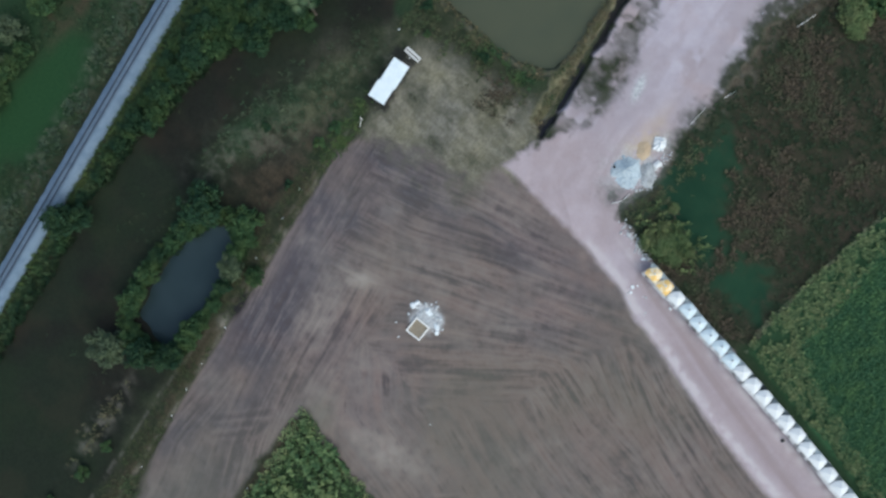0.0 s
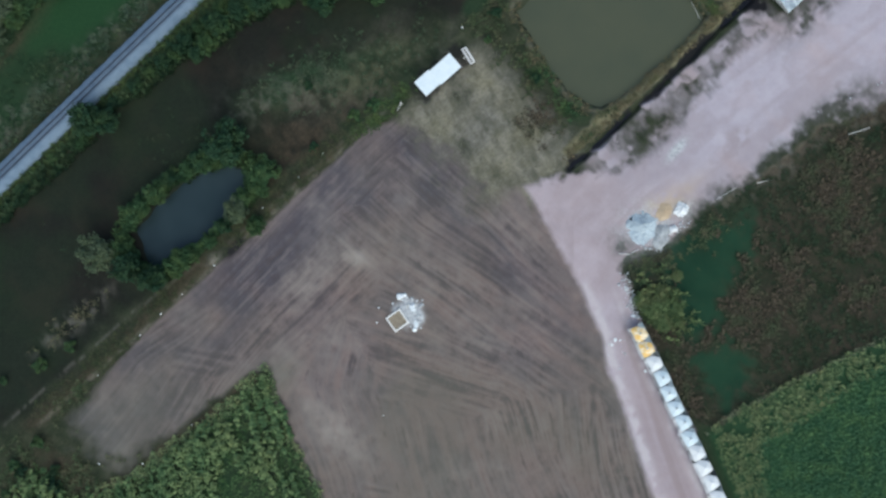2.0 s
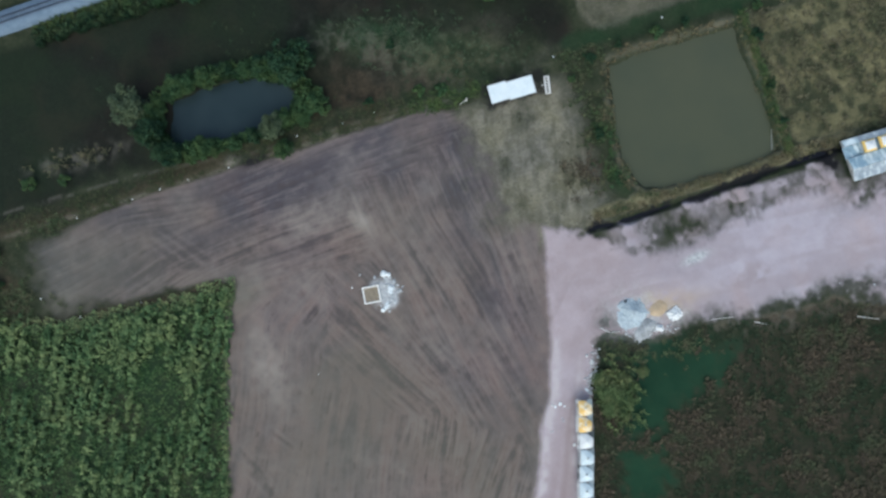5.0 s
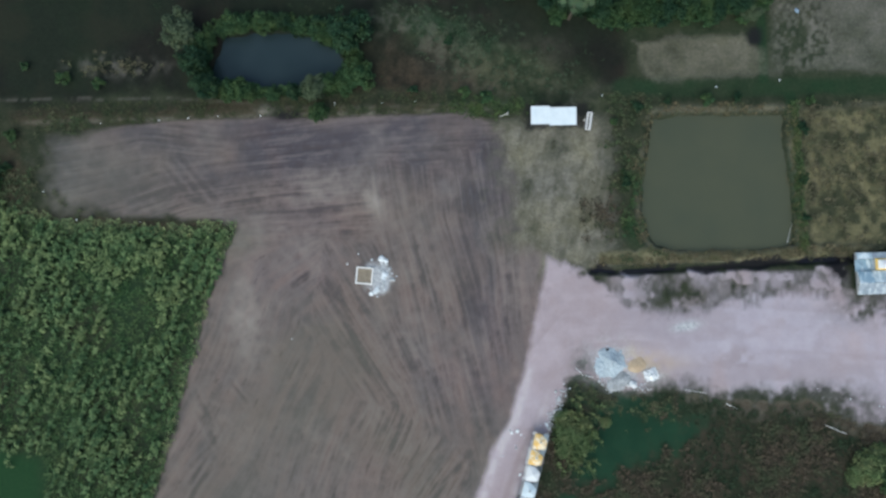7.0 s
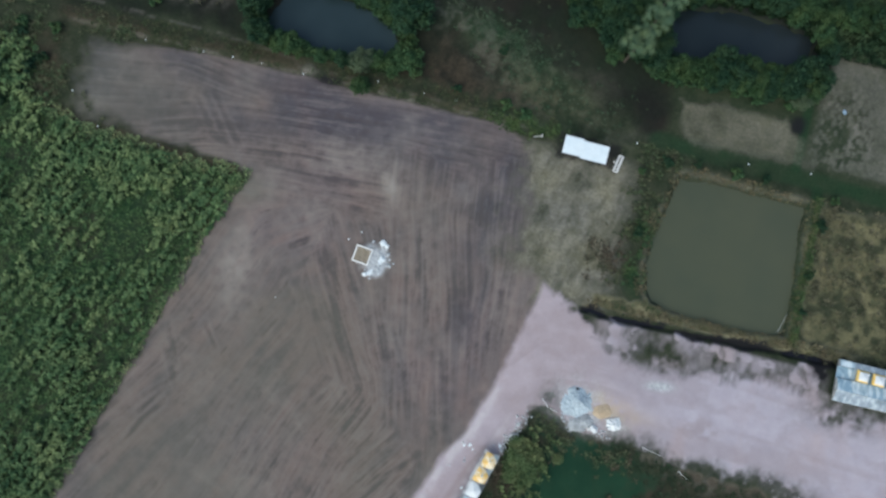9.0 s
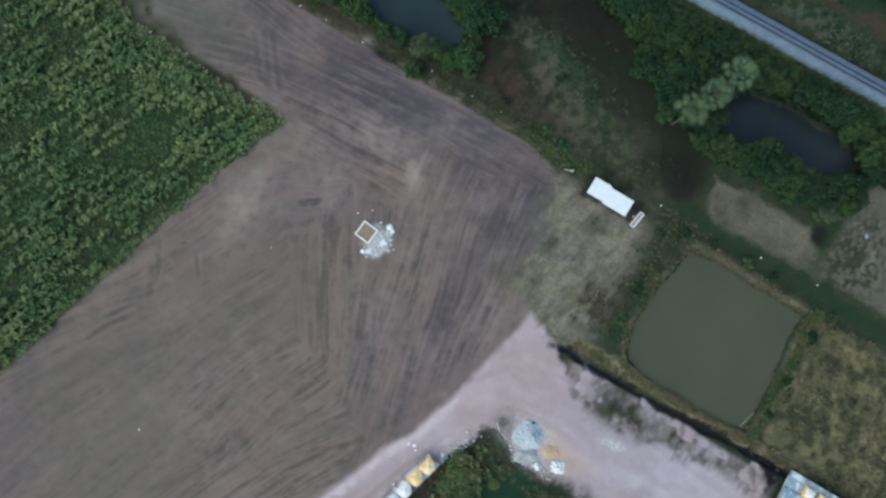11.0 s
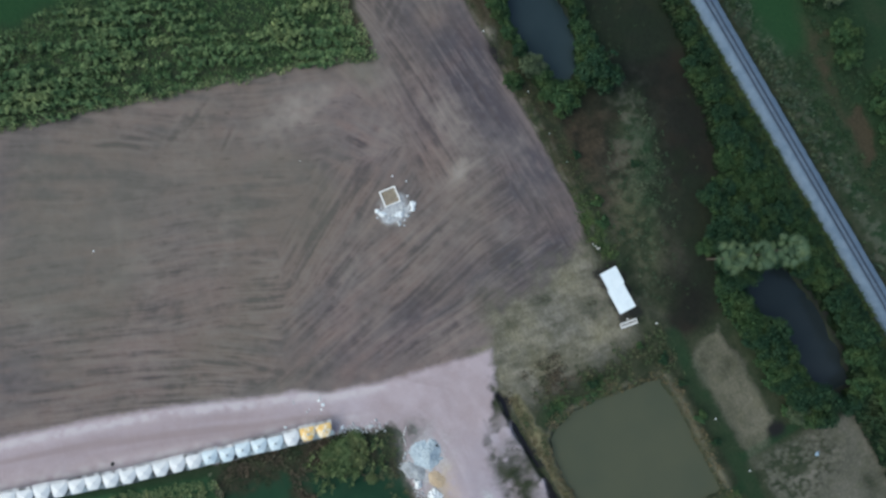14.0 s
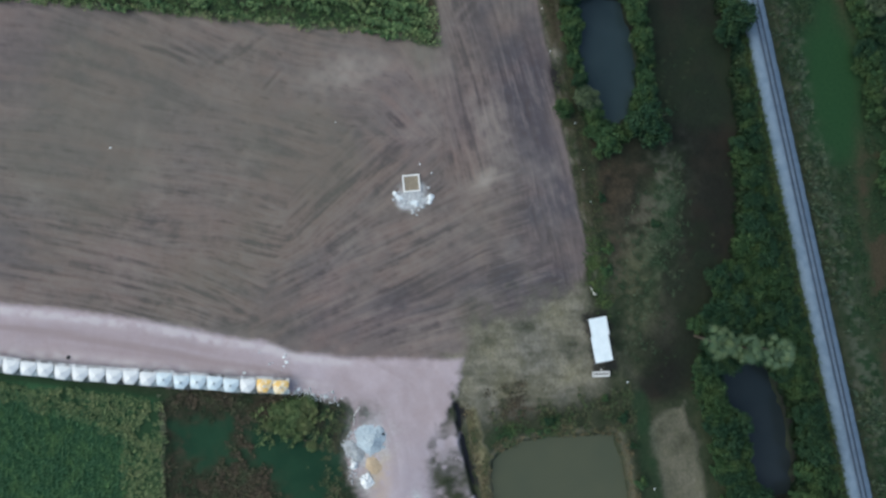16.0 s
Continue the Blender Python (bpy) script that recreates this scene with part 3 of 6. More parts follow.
    m["moist"] = np.clip(-0.5 * spot(x, y, 11, 25, 5, 3) + spot(x, y, 2, 17, 14, 12) * 1.15 + spot(x, y, 7, -12, 5, 18, 10) * 0.85 + spot(x, y, 0, -34, 4, 12, 20) * 0.5 + spot(x, y, -46, 22, 32, 6) * 1.0 + 0.5 * spot(x, y, -54, -80, 9, 14) + 0.35 * spot(x, y, -50, -40, 5, 12, -15) + 0.5 * spot(x, y, -20, -88, 10, 9) + 0.45 * spot(x, y, -75, 19, 13, 8) + 0.16 * spot(x, y, -36, -60, 20, 22) + 0.35 * spot(x, y, -32, 7, 13, 4) + 0.6 * np.exp(-((y - 22.5) / 5.0) ** 2) * fade(x, -82, -66) * (1 - fade(x, 4, 10)) + spot(x, y, -66, 17, 18, 7) * 0.75 + spot(x, y, -76, 20, 10, 7) * 0.7 + spot(x, y, -30, 17, 20, 5) * 0.4 + big * 0.8, 0, 1)
    m["rust"] = np.clip(spot(x, y, -14, -40, 20, 20) * 0.7 + spot(x, y, -20, 7, 12, 4) * 0.8 + spot(x, y, -16, -64, 14, 14) * 0.6 + big * 1.1 + 0.5 * fbm(x, y, 5.0, 31), 0, 0.9)
    m["sprout"] = np.clip(0.42 * spot(x, y, -77, 16, 12, 10) + 0.15 * spot(x, y, -62, 16, 10, 9) + 0.30 * spot(x, y, -40, -70, 22, 22) + 0.22 * spot(x, y, -30, -36, 16, 16) + spot(x, y, -44, 2, 6, 3) * 0.5 + spot(x, y, -26, -22, 8, 5) * 0.6 + big * 0.5 + spot(x, y, -35, -60, 18, 30) * 0.25 + spot(x, y, -4, -50, 12, 30) * 0.28, 0, 0.45)
    margin = np.exp(-((y - np.interp(x, [-92, -86, -79, -67, -56, -47], [12.4, 8.8, 7.3, 6.1, 5.4, 4.8]) - 0.8 * wob) / 0.9) ** 2) * fade(x, -96, -90) * (1 - fade(x, -48, -45))
    margin = np.maximum(margin, spot(x, y, -91, 18, 3.2, 7))
    m["meadow"] = np.clip(fade(-x + 2 * wob, 80, 86) * fade(-y + 2 * wob, 38, 43) + spot(x, y, -68, -9, 3, 5) * 0.3, 0, 1) * (1 - fade(d_crop, -3, 0))
    m["meadow"] = np.maximum(m["meadow"], np.clip(spot(x, y, -20, 88.5, 16, 6, -6) * 1.6 + 0.4 * wob, 0, 1) * fade(y, rail_y(x) + 5, rail_y(x) + 8) * fade(spot(x, y, -20, 88.5, 20, 8, -6), 0.2, 0.5))
    m["bare"] = np.clip((np.exp(-((y - 90.5 + 0.06 * x - 4 * wob) / 2.2) ** 2) * (0.6 + 1.8 * wob)) * fade(y, rail_y(x) + 6, rail_y(x) + 9), 0, 0.85)
    rusty = spot(x, y, -8, 38, 6, 9) * 0.9 + spot(x, y, 0, 33.5, 16, 2.5) * 0.8 + np.exp(-((y - 29 - wob) / 1.3) ** 2) * fade(x, -50, -44) * (1 - fade(x, 6, 12)) * 0.6 + verge * 1.1
    m["bare"] = np.maximum(m["bare"], np.clip(rusty * (0.55 + 1.2 * wob + 0.8 * fine), 0, 0.75) * grassy)
    m["bare"] = np.maximum(m["bare"], np.clip(margin * (0.6 + 1.2 * fine + wob), 0, 0.75))
    m["bare"] = np.maximum(m["bare"], np.clip(np.exp(-((y - 29.6) / 1.9) ** 2) * fade(x, -95, -85) * (1 - fade(x, 2, 12)) * (0.5 + 1.0 * wob + 0.8 * fine), 0, 0.6) * grassy)
    m["green"] = (1 - fade(d_paddy + 2.0 * wob, -1.0, 0.6)) * (0.8 + 0.6 * wob) * (1 - m["road"])
    m["green"] *= fade(d_road + wob, 1.8, 3.6)
    m["green"] *= 1 - 0.7 * fade(fbm(x, y, 2.6, 99), 0.08, 0.2) * fade(outside(x, y, PADDY_CORE), -1.0, 1.0)
    m["mud_shade"] = 0.92 * (1 - fade(d_ditch + fine * 1.4 + 1.3 * fbm(x, y, 3.5, 16, 2), 0.2, 1.05))
    # black spot west of the shelter: the shadow there, painted into the ground
    m["mud_shade"] = np.maximum(m["mud_shade"], np.clip(spot(x, y, 79.3, -5.6, 2.4, 3.0) * (1.5 + 2.0 * fine) - 0.15, 0, 1))
    m["mud_shade"] = np.maximum(m["mud_shade"], np.clip(spot(x, y, -32.4, 28.0, 2.8, 0.9) * 1.3, 0, 0.9))
    m["mud_shade"] = np.maximum(m["mud_shade"], np.clip(spot(x, y, 64.8, 41.8, 1.8, 2.0) * (1.5 + fine) - 0.2, 0, 0.9))
    m["straw"] = np.maximum(m["straw"], np.clip(spot(x, y, -37.3, 29.2, 1.8, 1.0) * (0.9 + fine), 0, 0.7))
    # ring round the eastern pond: shade of overhanging trees painted on its bank
    m["mud_shade"] = np.maximum(m["mud_shade"], 0.8 * (1 - fade(d_east + fine, 1.5, 3.2)) * fade(d_east, -1, 0.5))
    # dark shed floor, with the shade under and beside the roof painted in
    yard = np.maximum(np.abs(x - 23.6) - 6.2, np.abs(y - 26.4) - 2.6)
    m["mud_shade"] = np.maximum(m["mud_shade"], 0.75 * (1 - fade(yard + fine * 1.2, -0.7, 0.7)))
    # furrows, only where the soil lies open
    tilled = np.flatnonzero((m["soil"] > 0.02) & (np.abs(x) < 112) & (np.abs(y) < 112))
    tx, ty = x[tilled], y[tilled]
    worked = np.clip(0.25 + 0.9 * spot(tx, ty, 3, 8, 14, 22) + 0.9 * spot(tx, ty, -50, 18, 36, 10) + 0.5 * spot(tx, ty, -20, 10, 16, 9) + 0.55 * spot(tx, ty, -14, -24, 9, 14, 25)
                     + 0.5 * spot(tx, ty, -4, -58, 12, 22, -25) + 0.45 * spot(tx, ty, -10, -38, 10, 9), 0, 1)
    long, short = streaks(tx, ty, 0.36, 7.0, 5), streaks(tx, ty, 0.42, 2.6, 6)
    wide = streaks(tx, ty, 1.3, 12.0, 35)
    patchy = np.clip(0.75 + 1.9 * fbm(tx, ty, 10.0, 28), 0.25, 1.3)
    s = np.zeros(x.shape)
    s[tilled] = (worked * (0.80 * long + 0.30 * short + 0.45 * wide) * (0.45 + 0.6 * patchy) + (1 - worked) * (0.46 * short + 0.18 * long + 0.42 * wide) * patchy + 0.9 * fine[tilled] + 0.7 * fbm(tx, ty, 0.9, 12, 2)) * (0.55 + 0.45 * worked)
    dash = np.zeros(x.shape)
    dash[tilled] = np.clip(streaks(tx, ty, 0.4, 2.4, 29) - 1.45, 0, 1.2) * fade(fbm(tx, ty, 9.0, 30), -0.12, 0.1) * (1 - 0.75 * worked)
    s = s - 1.5 * dash
    m["rust"][tilled] = np.clip(m["rust"][tilled] + 0.30 * wide * (0.15 + 0.9 * fade(-ty, -10, 4)) * (1 - 0.7 * m["moist"][tilled]), 0, 1)
    for path, deep in RUTS_NORTH + RUTS_SOUTH:
        ends = fade(np.hypot(x - path[0][0], y - path[0][1]), 0, 2.0) * fade(np.hypot(x - path[-1][0], y - path[-1][1]), 0, 2.0)
        d = beside(x, y, path) + 0.45 * wob
        s = s - 1.5 * (0.35 + 0.65 * ends) * (deep * np.exp(-(d / 0.42) ** 2) - 0.55 * deep * np.exp(-((d - 0.85) / 0.4) ** 2))
    for path, wide_by, deep in (([(-24.4, -7.3), (-19, -18), (-12.7, -31.6)], 1.3, 0.75), ([(-20, -63.9), (-14.3, -45.6)], 1.5, 0.6), ([(-12, -40), (-4, -36)], 1.6, 0.5),
                                ([(5, -6), (4.5, -20), (8, -34), (3, -48)], 2.0, 0.5), ([(-42, 9.2), (-30, 7.6), (-21, 8.2)], 0.9, 0.5)):
        s = s - deep * np.exp(-((beside(x, y, path) + 0.8 * wob) / wide_by) ** 2)
    m["streak"] = np.clip(0.5 + 0.32 * s, 0, 1)
    # relief
    z = 0.10 * fbm(x, y, 9.0, 21) + 0.05 * fine
    z = z + m["soil"] * 0.07 * (m["streak"] - 0.5) * 2 + 0.18 * m["road"]
    z = z + 0.45 * np.exp(-((y - 29.5) / 1.4) ** 2) * (1 - fade(x, 30, 40)) * fade(x, -95, -85)
    for d, deep, frayed in ((d_pond, 1.9, 0.5), (d_west, 1.8, 1.1), (d_east, 1.8, 1.1)):
        z = z - deep * (1 - fade(d + wob * frayed + fine * 0.5, -1.6, 0.8)) + 0.35 * np.exp(-((d - 2.2) / 1.2) ** 2)
    z = z - 0.9 * (1 - fade(d_ditch + 0.8 * fbm(x, y, 3.5, 16, 2), 0.1, 1.2)) - 0.25 * m["wet"] - 0.3 * np.clip(marsh, 0, 1) * fade(d_paddy, -1, 2)
    far = fade(np.hypot(x, y), 150, 400)
    z = z * (1 - far) + far * 1.5 * fbm(x, y, 300, 4)
    for k in ("soil", "road", "wet", "straw", "scrub", "weed", "bare"):
        m[k] = m[k] * (1 - fade(np.maximum(abs(x), abs(y)), 118, 160))
    # one sheet, parted along the edges of the cover
    idx = np.arange(ny * nx).reshape(ny, nx)
    quads = np.stack([idx[:-1, :-1], idx[:-1, 1:], idx[1:, 1:], idx[1:, :-1]], -1).reshape(-1, 4)
    which = np.where(m["road"][quads].mean(1) > 0.5, 1, np.where(m["soil"][quads].mean(1) > 0.5, 2, 0))
    made = []
    for k, name in enumerate(("ground", "road", "tilled_field")):
        f = quads[which == k]
        used, inverse = np.unique(f, return_inverse=True)
        mesh = bpy.data.meshes.new(name)
        mesh.vertices.add(len(used))
        mesh.vertices.foreach_set("co", np.stack([x[used], y[used], z[used]], -1).astype(np.float32).ravel())
        mesh.loops.add(f.size)
        mesh.loops.foreach_set("vertex_index", inverse.ravel().astype(np.int32))
        mesh.polygons.add(len(f))
        mesh.polygons.foreach_set("loop_start", np.arange(0, f.size, 4, dtype=np.int32))
        for key, value in m.items():
            mesh.attributes.new(key, "FLOAT", "POINT").data.foreach_set("value", np.clip(value[used], 0, 1).astype(np.float32))
        mesh.update()
        mesh.validate()
        mesh.polygons.foreach_set("use_smooth", np.ones(len(f), bool))
        mesh.materials.append(ground_mat)
        made.append(new(name, mesh))
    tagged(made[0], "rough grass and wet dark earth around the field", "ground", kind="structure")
    tagged(made[1], "pink crushed laterite road and yard", "road", kind="structure")
    tagged(made[2], "bare tilled grey-brown soil with tractor furrows", "field", kind="structure")
    return {"x": across, "y": along, "z": z.reshape(ny, nx)}, {k: v.reshape(ny, nx) for k, v in m.items()}


GRID, COVER = build_ground()


def height(x, y):
    """Ground height at a place."""
    gx, gy, g = GRID["x"], GRID["y"], GRID["z"]
    i = np.clip(np.searchsorted(gx, x) - 1, 0, len(gx) - 2)
    j = np.clip(np.searchsorted(gy, y) - 1, 0, len(gy) - 2)
    u, v = (x - gx[i]) / (gx[i + 1] - gx[i]), (y - gy[j]) / (gy[j + 1] - gy[j])
    return (g[j, i] * (1 - u) + g[j, i + 1] * u) * (1 - v) + (g[j + 1, i] * (1 - u) + g[j + 1, i + 1] * u) * v


def cover(key, x, y):
    gx, gy = GRID["x"], GRID["y"]
    return COVER[key][np.clip(np.searchsorted(gy, y), 0, len(gy) - 1), np.clip(np.searchsorted(gx, x), 0, len(gx) - 1)]


# ---------------------------------------------------------------- builders
def part(name, bm, material, parent=None, label="", smooth=False):
    mesh = bpy.data.meshes.new(name)
    bmesh.ops.recalc_face_normals(bm, faces=bm.faces)
    bm.to_mesh(mesh)
    bm.free()
    mesh.materials.append(material)
    if smooth:
        mesh.polygons.foreach_set("use_smooth", np.ones(len(mesh.polygons), bool))
    ob = new(name, mesh)
    ob.parent = parent
    return tagged(ob, label)


def sheet(name, verts, faces, material, parent=None, label=""):
    """A mesh object from arrays of corners and quads."""
    mesh = bpy.data.meshes.new(name)
    v, f = np.asarray(verts, np.float32), np.asarray(faces, np.int32)
    mesh.vertices.add(len(v))
    mesh.vertices.foreach_set("co", v.ravel())
    mesh.loops.add(f.size)
    mesh.loops.foreach_set("vertex_index", f.ravel())
    mesh.polygons.add(len(f))
    mesh.polygons.foreach_set("loop_start", np.arange(0, f.size, f.shape[1], dtype=np.int32))
    mesh.update()
    mesh.validate()
    mesh.materials.append(material)
    ob = new(name, mesh)
    ob.parent = parent
    return tagged(ob, label)


def box(bm, x0, y0, z0, x1, y1, z1, bevel=0.0):
    r = bmesh.ops.create_cube(bm, size=1.0)
    for v in r["verts"]:
        v.co = Vector(((x0 + x1) / 2 + v.co.x * (x1 - x0), (y0 + y1) / 2 + v.co.y * (y1 - y0), (z0 + z1) / 2 + v.co.z * (z1 - z0)))
    if bevel:
        edges = list({e for v in r["verts"] for e in v.link_edges})
        bmesh.ops.bevel(bm, geom=edges, offset=bevel, segments=1, affect="EDGES")
    return bm


def rod(bm, a, b, r0, r1=None, sides=8):
    a, b = Vector(a), Vector(b)
    r1 = r0 if r1 is None else r1
    m = Matrix.Translation((a + b) / 2) @ (b - a).to_track_quat("Z", "Y").to_matrix().to_4x4()
    bmesh.ops.create_cone(bm, cap_ends=True, segments=sides, radius1=r0, radius2=r1, depth=(b - a).length, matrix=m)
    return bm


def empty(name, x, y, z, turn=0.0):
    ob = new(name)
    ob.matrix_basis = pose(x, y, z, 0, 0, turn)
    return ob


def leaves(centres, out, size, g, droop=0.35, slim=0.45, ruffle=0.45):
    """Folded leaf blades: base, two sides and tip, set at each centre and facing outwards."""
    n = len(centres)
    nrm = out + g.normal(0, ruffle, (n, 3))
    nrm /= np.linalg.norm(nrm, axis=1, keepdims=True)
    along = g.normal(0, 1, (n, 3))
    along -= (along * nrm).sum(1, keepdims=True) * nrm
    along /= np.linalg.norm(along, axis=1, keepdims=True)
    side = np.cross(nrm, along)
    s = (size * g.uniform(0.6, 1.3, n))[:, None]
    base, tip = centres - along * s * 0.5, centres + along * s * 0.5 - nrm * s * droop * 0.4
    left, right = centres + side * s * slim + nrm * s * 0.08, centres - side * s * slim + nrm * s * 0.08
    verts = np.stack([base, left, tip, right], 1).reshape(-1, 3)
    return verts, np.arange(n * 4).reshape(n, 4)


def crown(g, r, h, lobes, count, size):
    """Leaves on the skins of several unequal lobes, with gaps between."""
    a = g.uniform(0, 2 * np.pi, lobes)
    rad = r * 0.85 * np.sqrt(g.uniform(0.02, 1, lobes))
    cz = h * (0.62 + 0.26 * g.uniform(-1, 1, lobes)) - 0.25 * h * (rad / r) ** 2
    c = np.stack([rad * np.cos(a), rad * np.sin(a), cz], -1)
    lr = r * g.uniform(0.12, 0.34, lobes) * (1.15 - 0.5 * rad / r)
    pick = g.choice(lobes, count, p=lr ** 2 / (lr ** 2).sum())
    d = g.normal(0, 1, (count, 3))
    d[:, 2] = np.abs(d[:, 2]) * 1.1 - 0.25
    d /= np.linalg.norm(d, axis=1, keepdims=True)
    shell = (0.45 + 0.95 * g.uniform(0, 1, count) ** 0.7)[:, None]
    p = c[pick] + d * lr[pick][:, None] * shell * np.array([1, 1, 0.8])
    up = d + np.array([0, 0, 0.7])
    return leaves(p, up / np.linalg.norm(up, axis=1, keepdims=True), size, g), c


def make_tree(name, label, seed, r, h, mat, lobes=9, count=1500, size=0.5, category="tree"):
    g = np.random.default_rng(seed)
    tree = empty(name, 0, 0, 0)
    (v, f), c = crown(g, r, h, lobes, count, size)
    sheet("crown", v, f, mat, tree)
    bm = bmesh.new()
    rod(bm, (0, 0, -0.4), (0.1, 0.05, h * 0.35), 0.045 * h * 0.5 + 0.05, 0.03 * h * 0.5 + 0.03)
    for q in c[:6]:
        rod(bm, (0.1, 0.05, h * 0.33), tuple(q), 0.02 * h * 0.5 + 0.02, 0.02, 6)
    part("trunk", bm, bark_mat, tree)
    return tagged(tree, label, category)


def plant(tree, x, y, turn, scale):
    t = copy_thing(tree, pose(x, y, float(height(x, y)), 0, 0, turn))
    t.scale = (scale, scale, scale * (0.9 + 0.2 * ((x * 7.3 + y * 3.1) % 1)))
    return t


def tufts(name, label, category, xs, ys, blades, size, tall, mat, seed, lean=0.6):
    """Clumps of blades as one mass: every blade a folded strip that rises and arches over."""
    g = np.random.default_rng(seed)
    n = len(xs) * blades
    px, py = np.repeat(xs, blades), np.repeat(ys, blades)
    pz = np.repeat(height(xs, ys), blades)
    s = np.repeat(g.uniform(0.65, 1.35, len(xs)), blades) * g.uniform(0.7, 1.2, n)
    a = g.uniform(0, 2 * np.pi, n)
    d = np.stack([np.cos(a), np.sin(a), np.zeros(n)], -1)
    side = np.stack([-np.sin(a), np.cos(a), np.zeros(n)], -1)
    root = np.stack([px, py, pz - 0.03], -1) + d * (size * 0.08 * s)[:, None]
    mid = root + d * (size * 0.45 * s * lean)[:, None] + np.array([0, 0, 1]) * (tall * s * g.uniform(0.6, 1.0, n))[:, None]
    tip = mid + d * (size * 0.75 * s)[:, None] + np.array([0, 0, 1]) * (tall * s * g.uniform(-0.35, 0.15, n))[:, None]
    w = (size * 0.13 * s)[:, None]
    wide = mid + (tip - mid) * 0.35
    v = np.stack([root, wide + side * w, tip, wide - side * w], 1).reshape(-1, 3)
    ob = sheet(name, v, np.arange(n * 4).reshape(n, 4), mat)
    return tagged(ob, label, category, kind="stuff")


def scatter(x0, x1, y0, y1, step, seed, keep):
    """Jittered places in a stretch of the plan that pass the test."""
    g = np.random.default_rng(seed)
    gx, gy = np.meshgrid(np.arange(x0, x1, step), np.arange(y0, y1, step))
    x = gx.ravel() + g.uniform(-0.5, 0.5, gx.size) * step
    y = gy.ravel() + g.uniform(-0.5, 0.5, gx.size) * step
    ok = keep(x, y, g.uniform(0, 1, x.size))
    return x[ok], y[ok]


# ---------------------------------------------------------------- water
def pond(name, outline, z, mat, label):
    bm = bmesh.new()
    cx, cy = sum(p[0] for p in outline) / len(outline), sum(p[1] for p in outline) / len(outline)
    top = [bm.verts.new((cx + (x - cx) * 1.06, cy + (y - cy) * 1.06, z)) for x, y in outline]
    bm.faces.new(top)
    return tagged(part(name, bm, mat), label, "water", kind="structure")


pond("water_pond", POND, -0.75, pond_mat, "silty olive-green water of a square fish pond")
pond("water_pond_west", POND_WEST, -0.75, dark_water_mat, "dark still water of a small overgrown pond")
pond("water_pond_east", POND_EAST, -0.75, shaded_water_mat, "still water of a pond under palms, coloured dark for the trees' shade")


def ditch_water():
    bm = bmesh.new()
    rows = []
    for x, y in DITCH:
        rows.append((bm.verts.new((x, y - 0.5, -0.72)), bm.verts.new((x, y + 0.5, -0.72))))
    for (a, b), (c, d) in zip(rows, rows[1:]):
        bm.faces.new((a, c, d, b))
    return tagged(part("water_ditch", bm, ditch_water_mat), "black water in a narrow ditch along the road", "water", kind="structure")


ditch_water()

# ---------------------------------------------------------------- railway
def ballast_material():
    n = Nodes("grey_ballast", 0.9)
    c = n.mix(n.ramp(n.noise(0.6), 0.35, 0.65), (0.100, 0.149, 0.208), (0.136, 0.188, 0.250))
    c = n.mix(n.ramp(n.noise(9.0, 3, 0.8), 0.4, 0.7, 0, 0.5), c, (0.085, 0.105, 0.135))
    n.bump(n.noise(9.0, 3, 0.8), 0.9, 0.06)
    return n.done(c)


rail_mat = plain("rusty_rail_steel", (0.018, 0.026, 0.044), (0.030, 0.038, 0.056), 1.5, 0.7, 0.1)
sleeper_mat = plain("concrete_sleeper", (0.062, 0.088, 0.130), (0.090, 0.118, 0.160), 2.0, 0.9)


def railway():
    x0, x1, step = -150.0, 150.0, 1.0
    bm = bmesh.new()
    g = np.random.default_rng(31)
    prev = None
    for x in np.arange(x0, x1 + step, step):
        y = rail_y(x)
        row = []
        for off, z in ((-3.1, -0.8), (-2.4, 0.3), (-1.95, 1.2), (0, 1.32), (1.95, 1.2), (2.3, 0.55), (2.8, -0.4)):
            rough = 0.06 if abs(off) > 1 else 0.03
            row.append(bm.verts.new((x, y + off + g.uniform(-rough, rough), z + g.uniform(-0.04, 0.04))))
        if prev:
            for a, b, c, d in zip(prev, prev[1:], row[1:], row):
                bm.faces.new((a, b, c, d))
        prev = row
    bank = tagged(part("embankment", bm, ballast_material(), None, smooth=True), "blue-grey ballast bank of a single railway line", "embankment", kind="structure")
    track = tagged(empty("railway_track", 0, rail_y(0), 1.3, math.degrees(math.atan(0.02))), "single railway track on concrete sleepers in ballast", "railway")
    for side in (-0.535, 0.535):
        bm = bmesh.new()
        box(bm, -150, side - 0.075, 0.06, 150, side + 0.075, 0.08)
        box(bm, -150, side - 0.015, 0.08, 150, side + 0.015, 0.17)
        box(bm, -150, side - 0.05, 0.17, 150, side + 0.05, 0.22)
        part("rail", bm, rail_mat, track)
    bm = bmesh.new()
    box(bm, -0.12, -0.98, -0.1, 0.12, 0.98, 0.07, 0.02)
    first = part("sleeper", bm, sleeper_mat, track)
    first.location = (-89.7, 0, 0)
    for k in range(1, 299):
        s = new("sleeper", first.data)
        s.parent = track
        s.location = (-89.7 + 0.6 * k, 0, 0)
    return track


railway()

# ---------------------------------------------------------------- market canopies beside the road
def cloth_material(name, a, b, rough=0.6):
    n = Nodes(name, rough)
    c = n.mix(n.ramp(n.noise(0.8), 0.3, 0.7), a, b)
    c = n.mix(n.ramp(n.noise(5.0), 0.5, 0.8, 0, 0.3), c, tuple(v * 0.75 for v in a))
    n.bump(n.noise(2.5, 2), 0.4, 0.05)
    return n.done(c)


white_cloth = cloth_material("white_canvas", (0.545, 0.562, 0.570), (0.615, 0.624, 0.624))
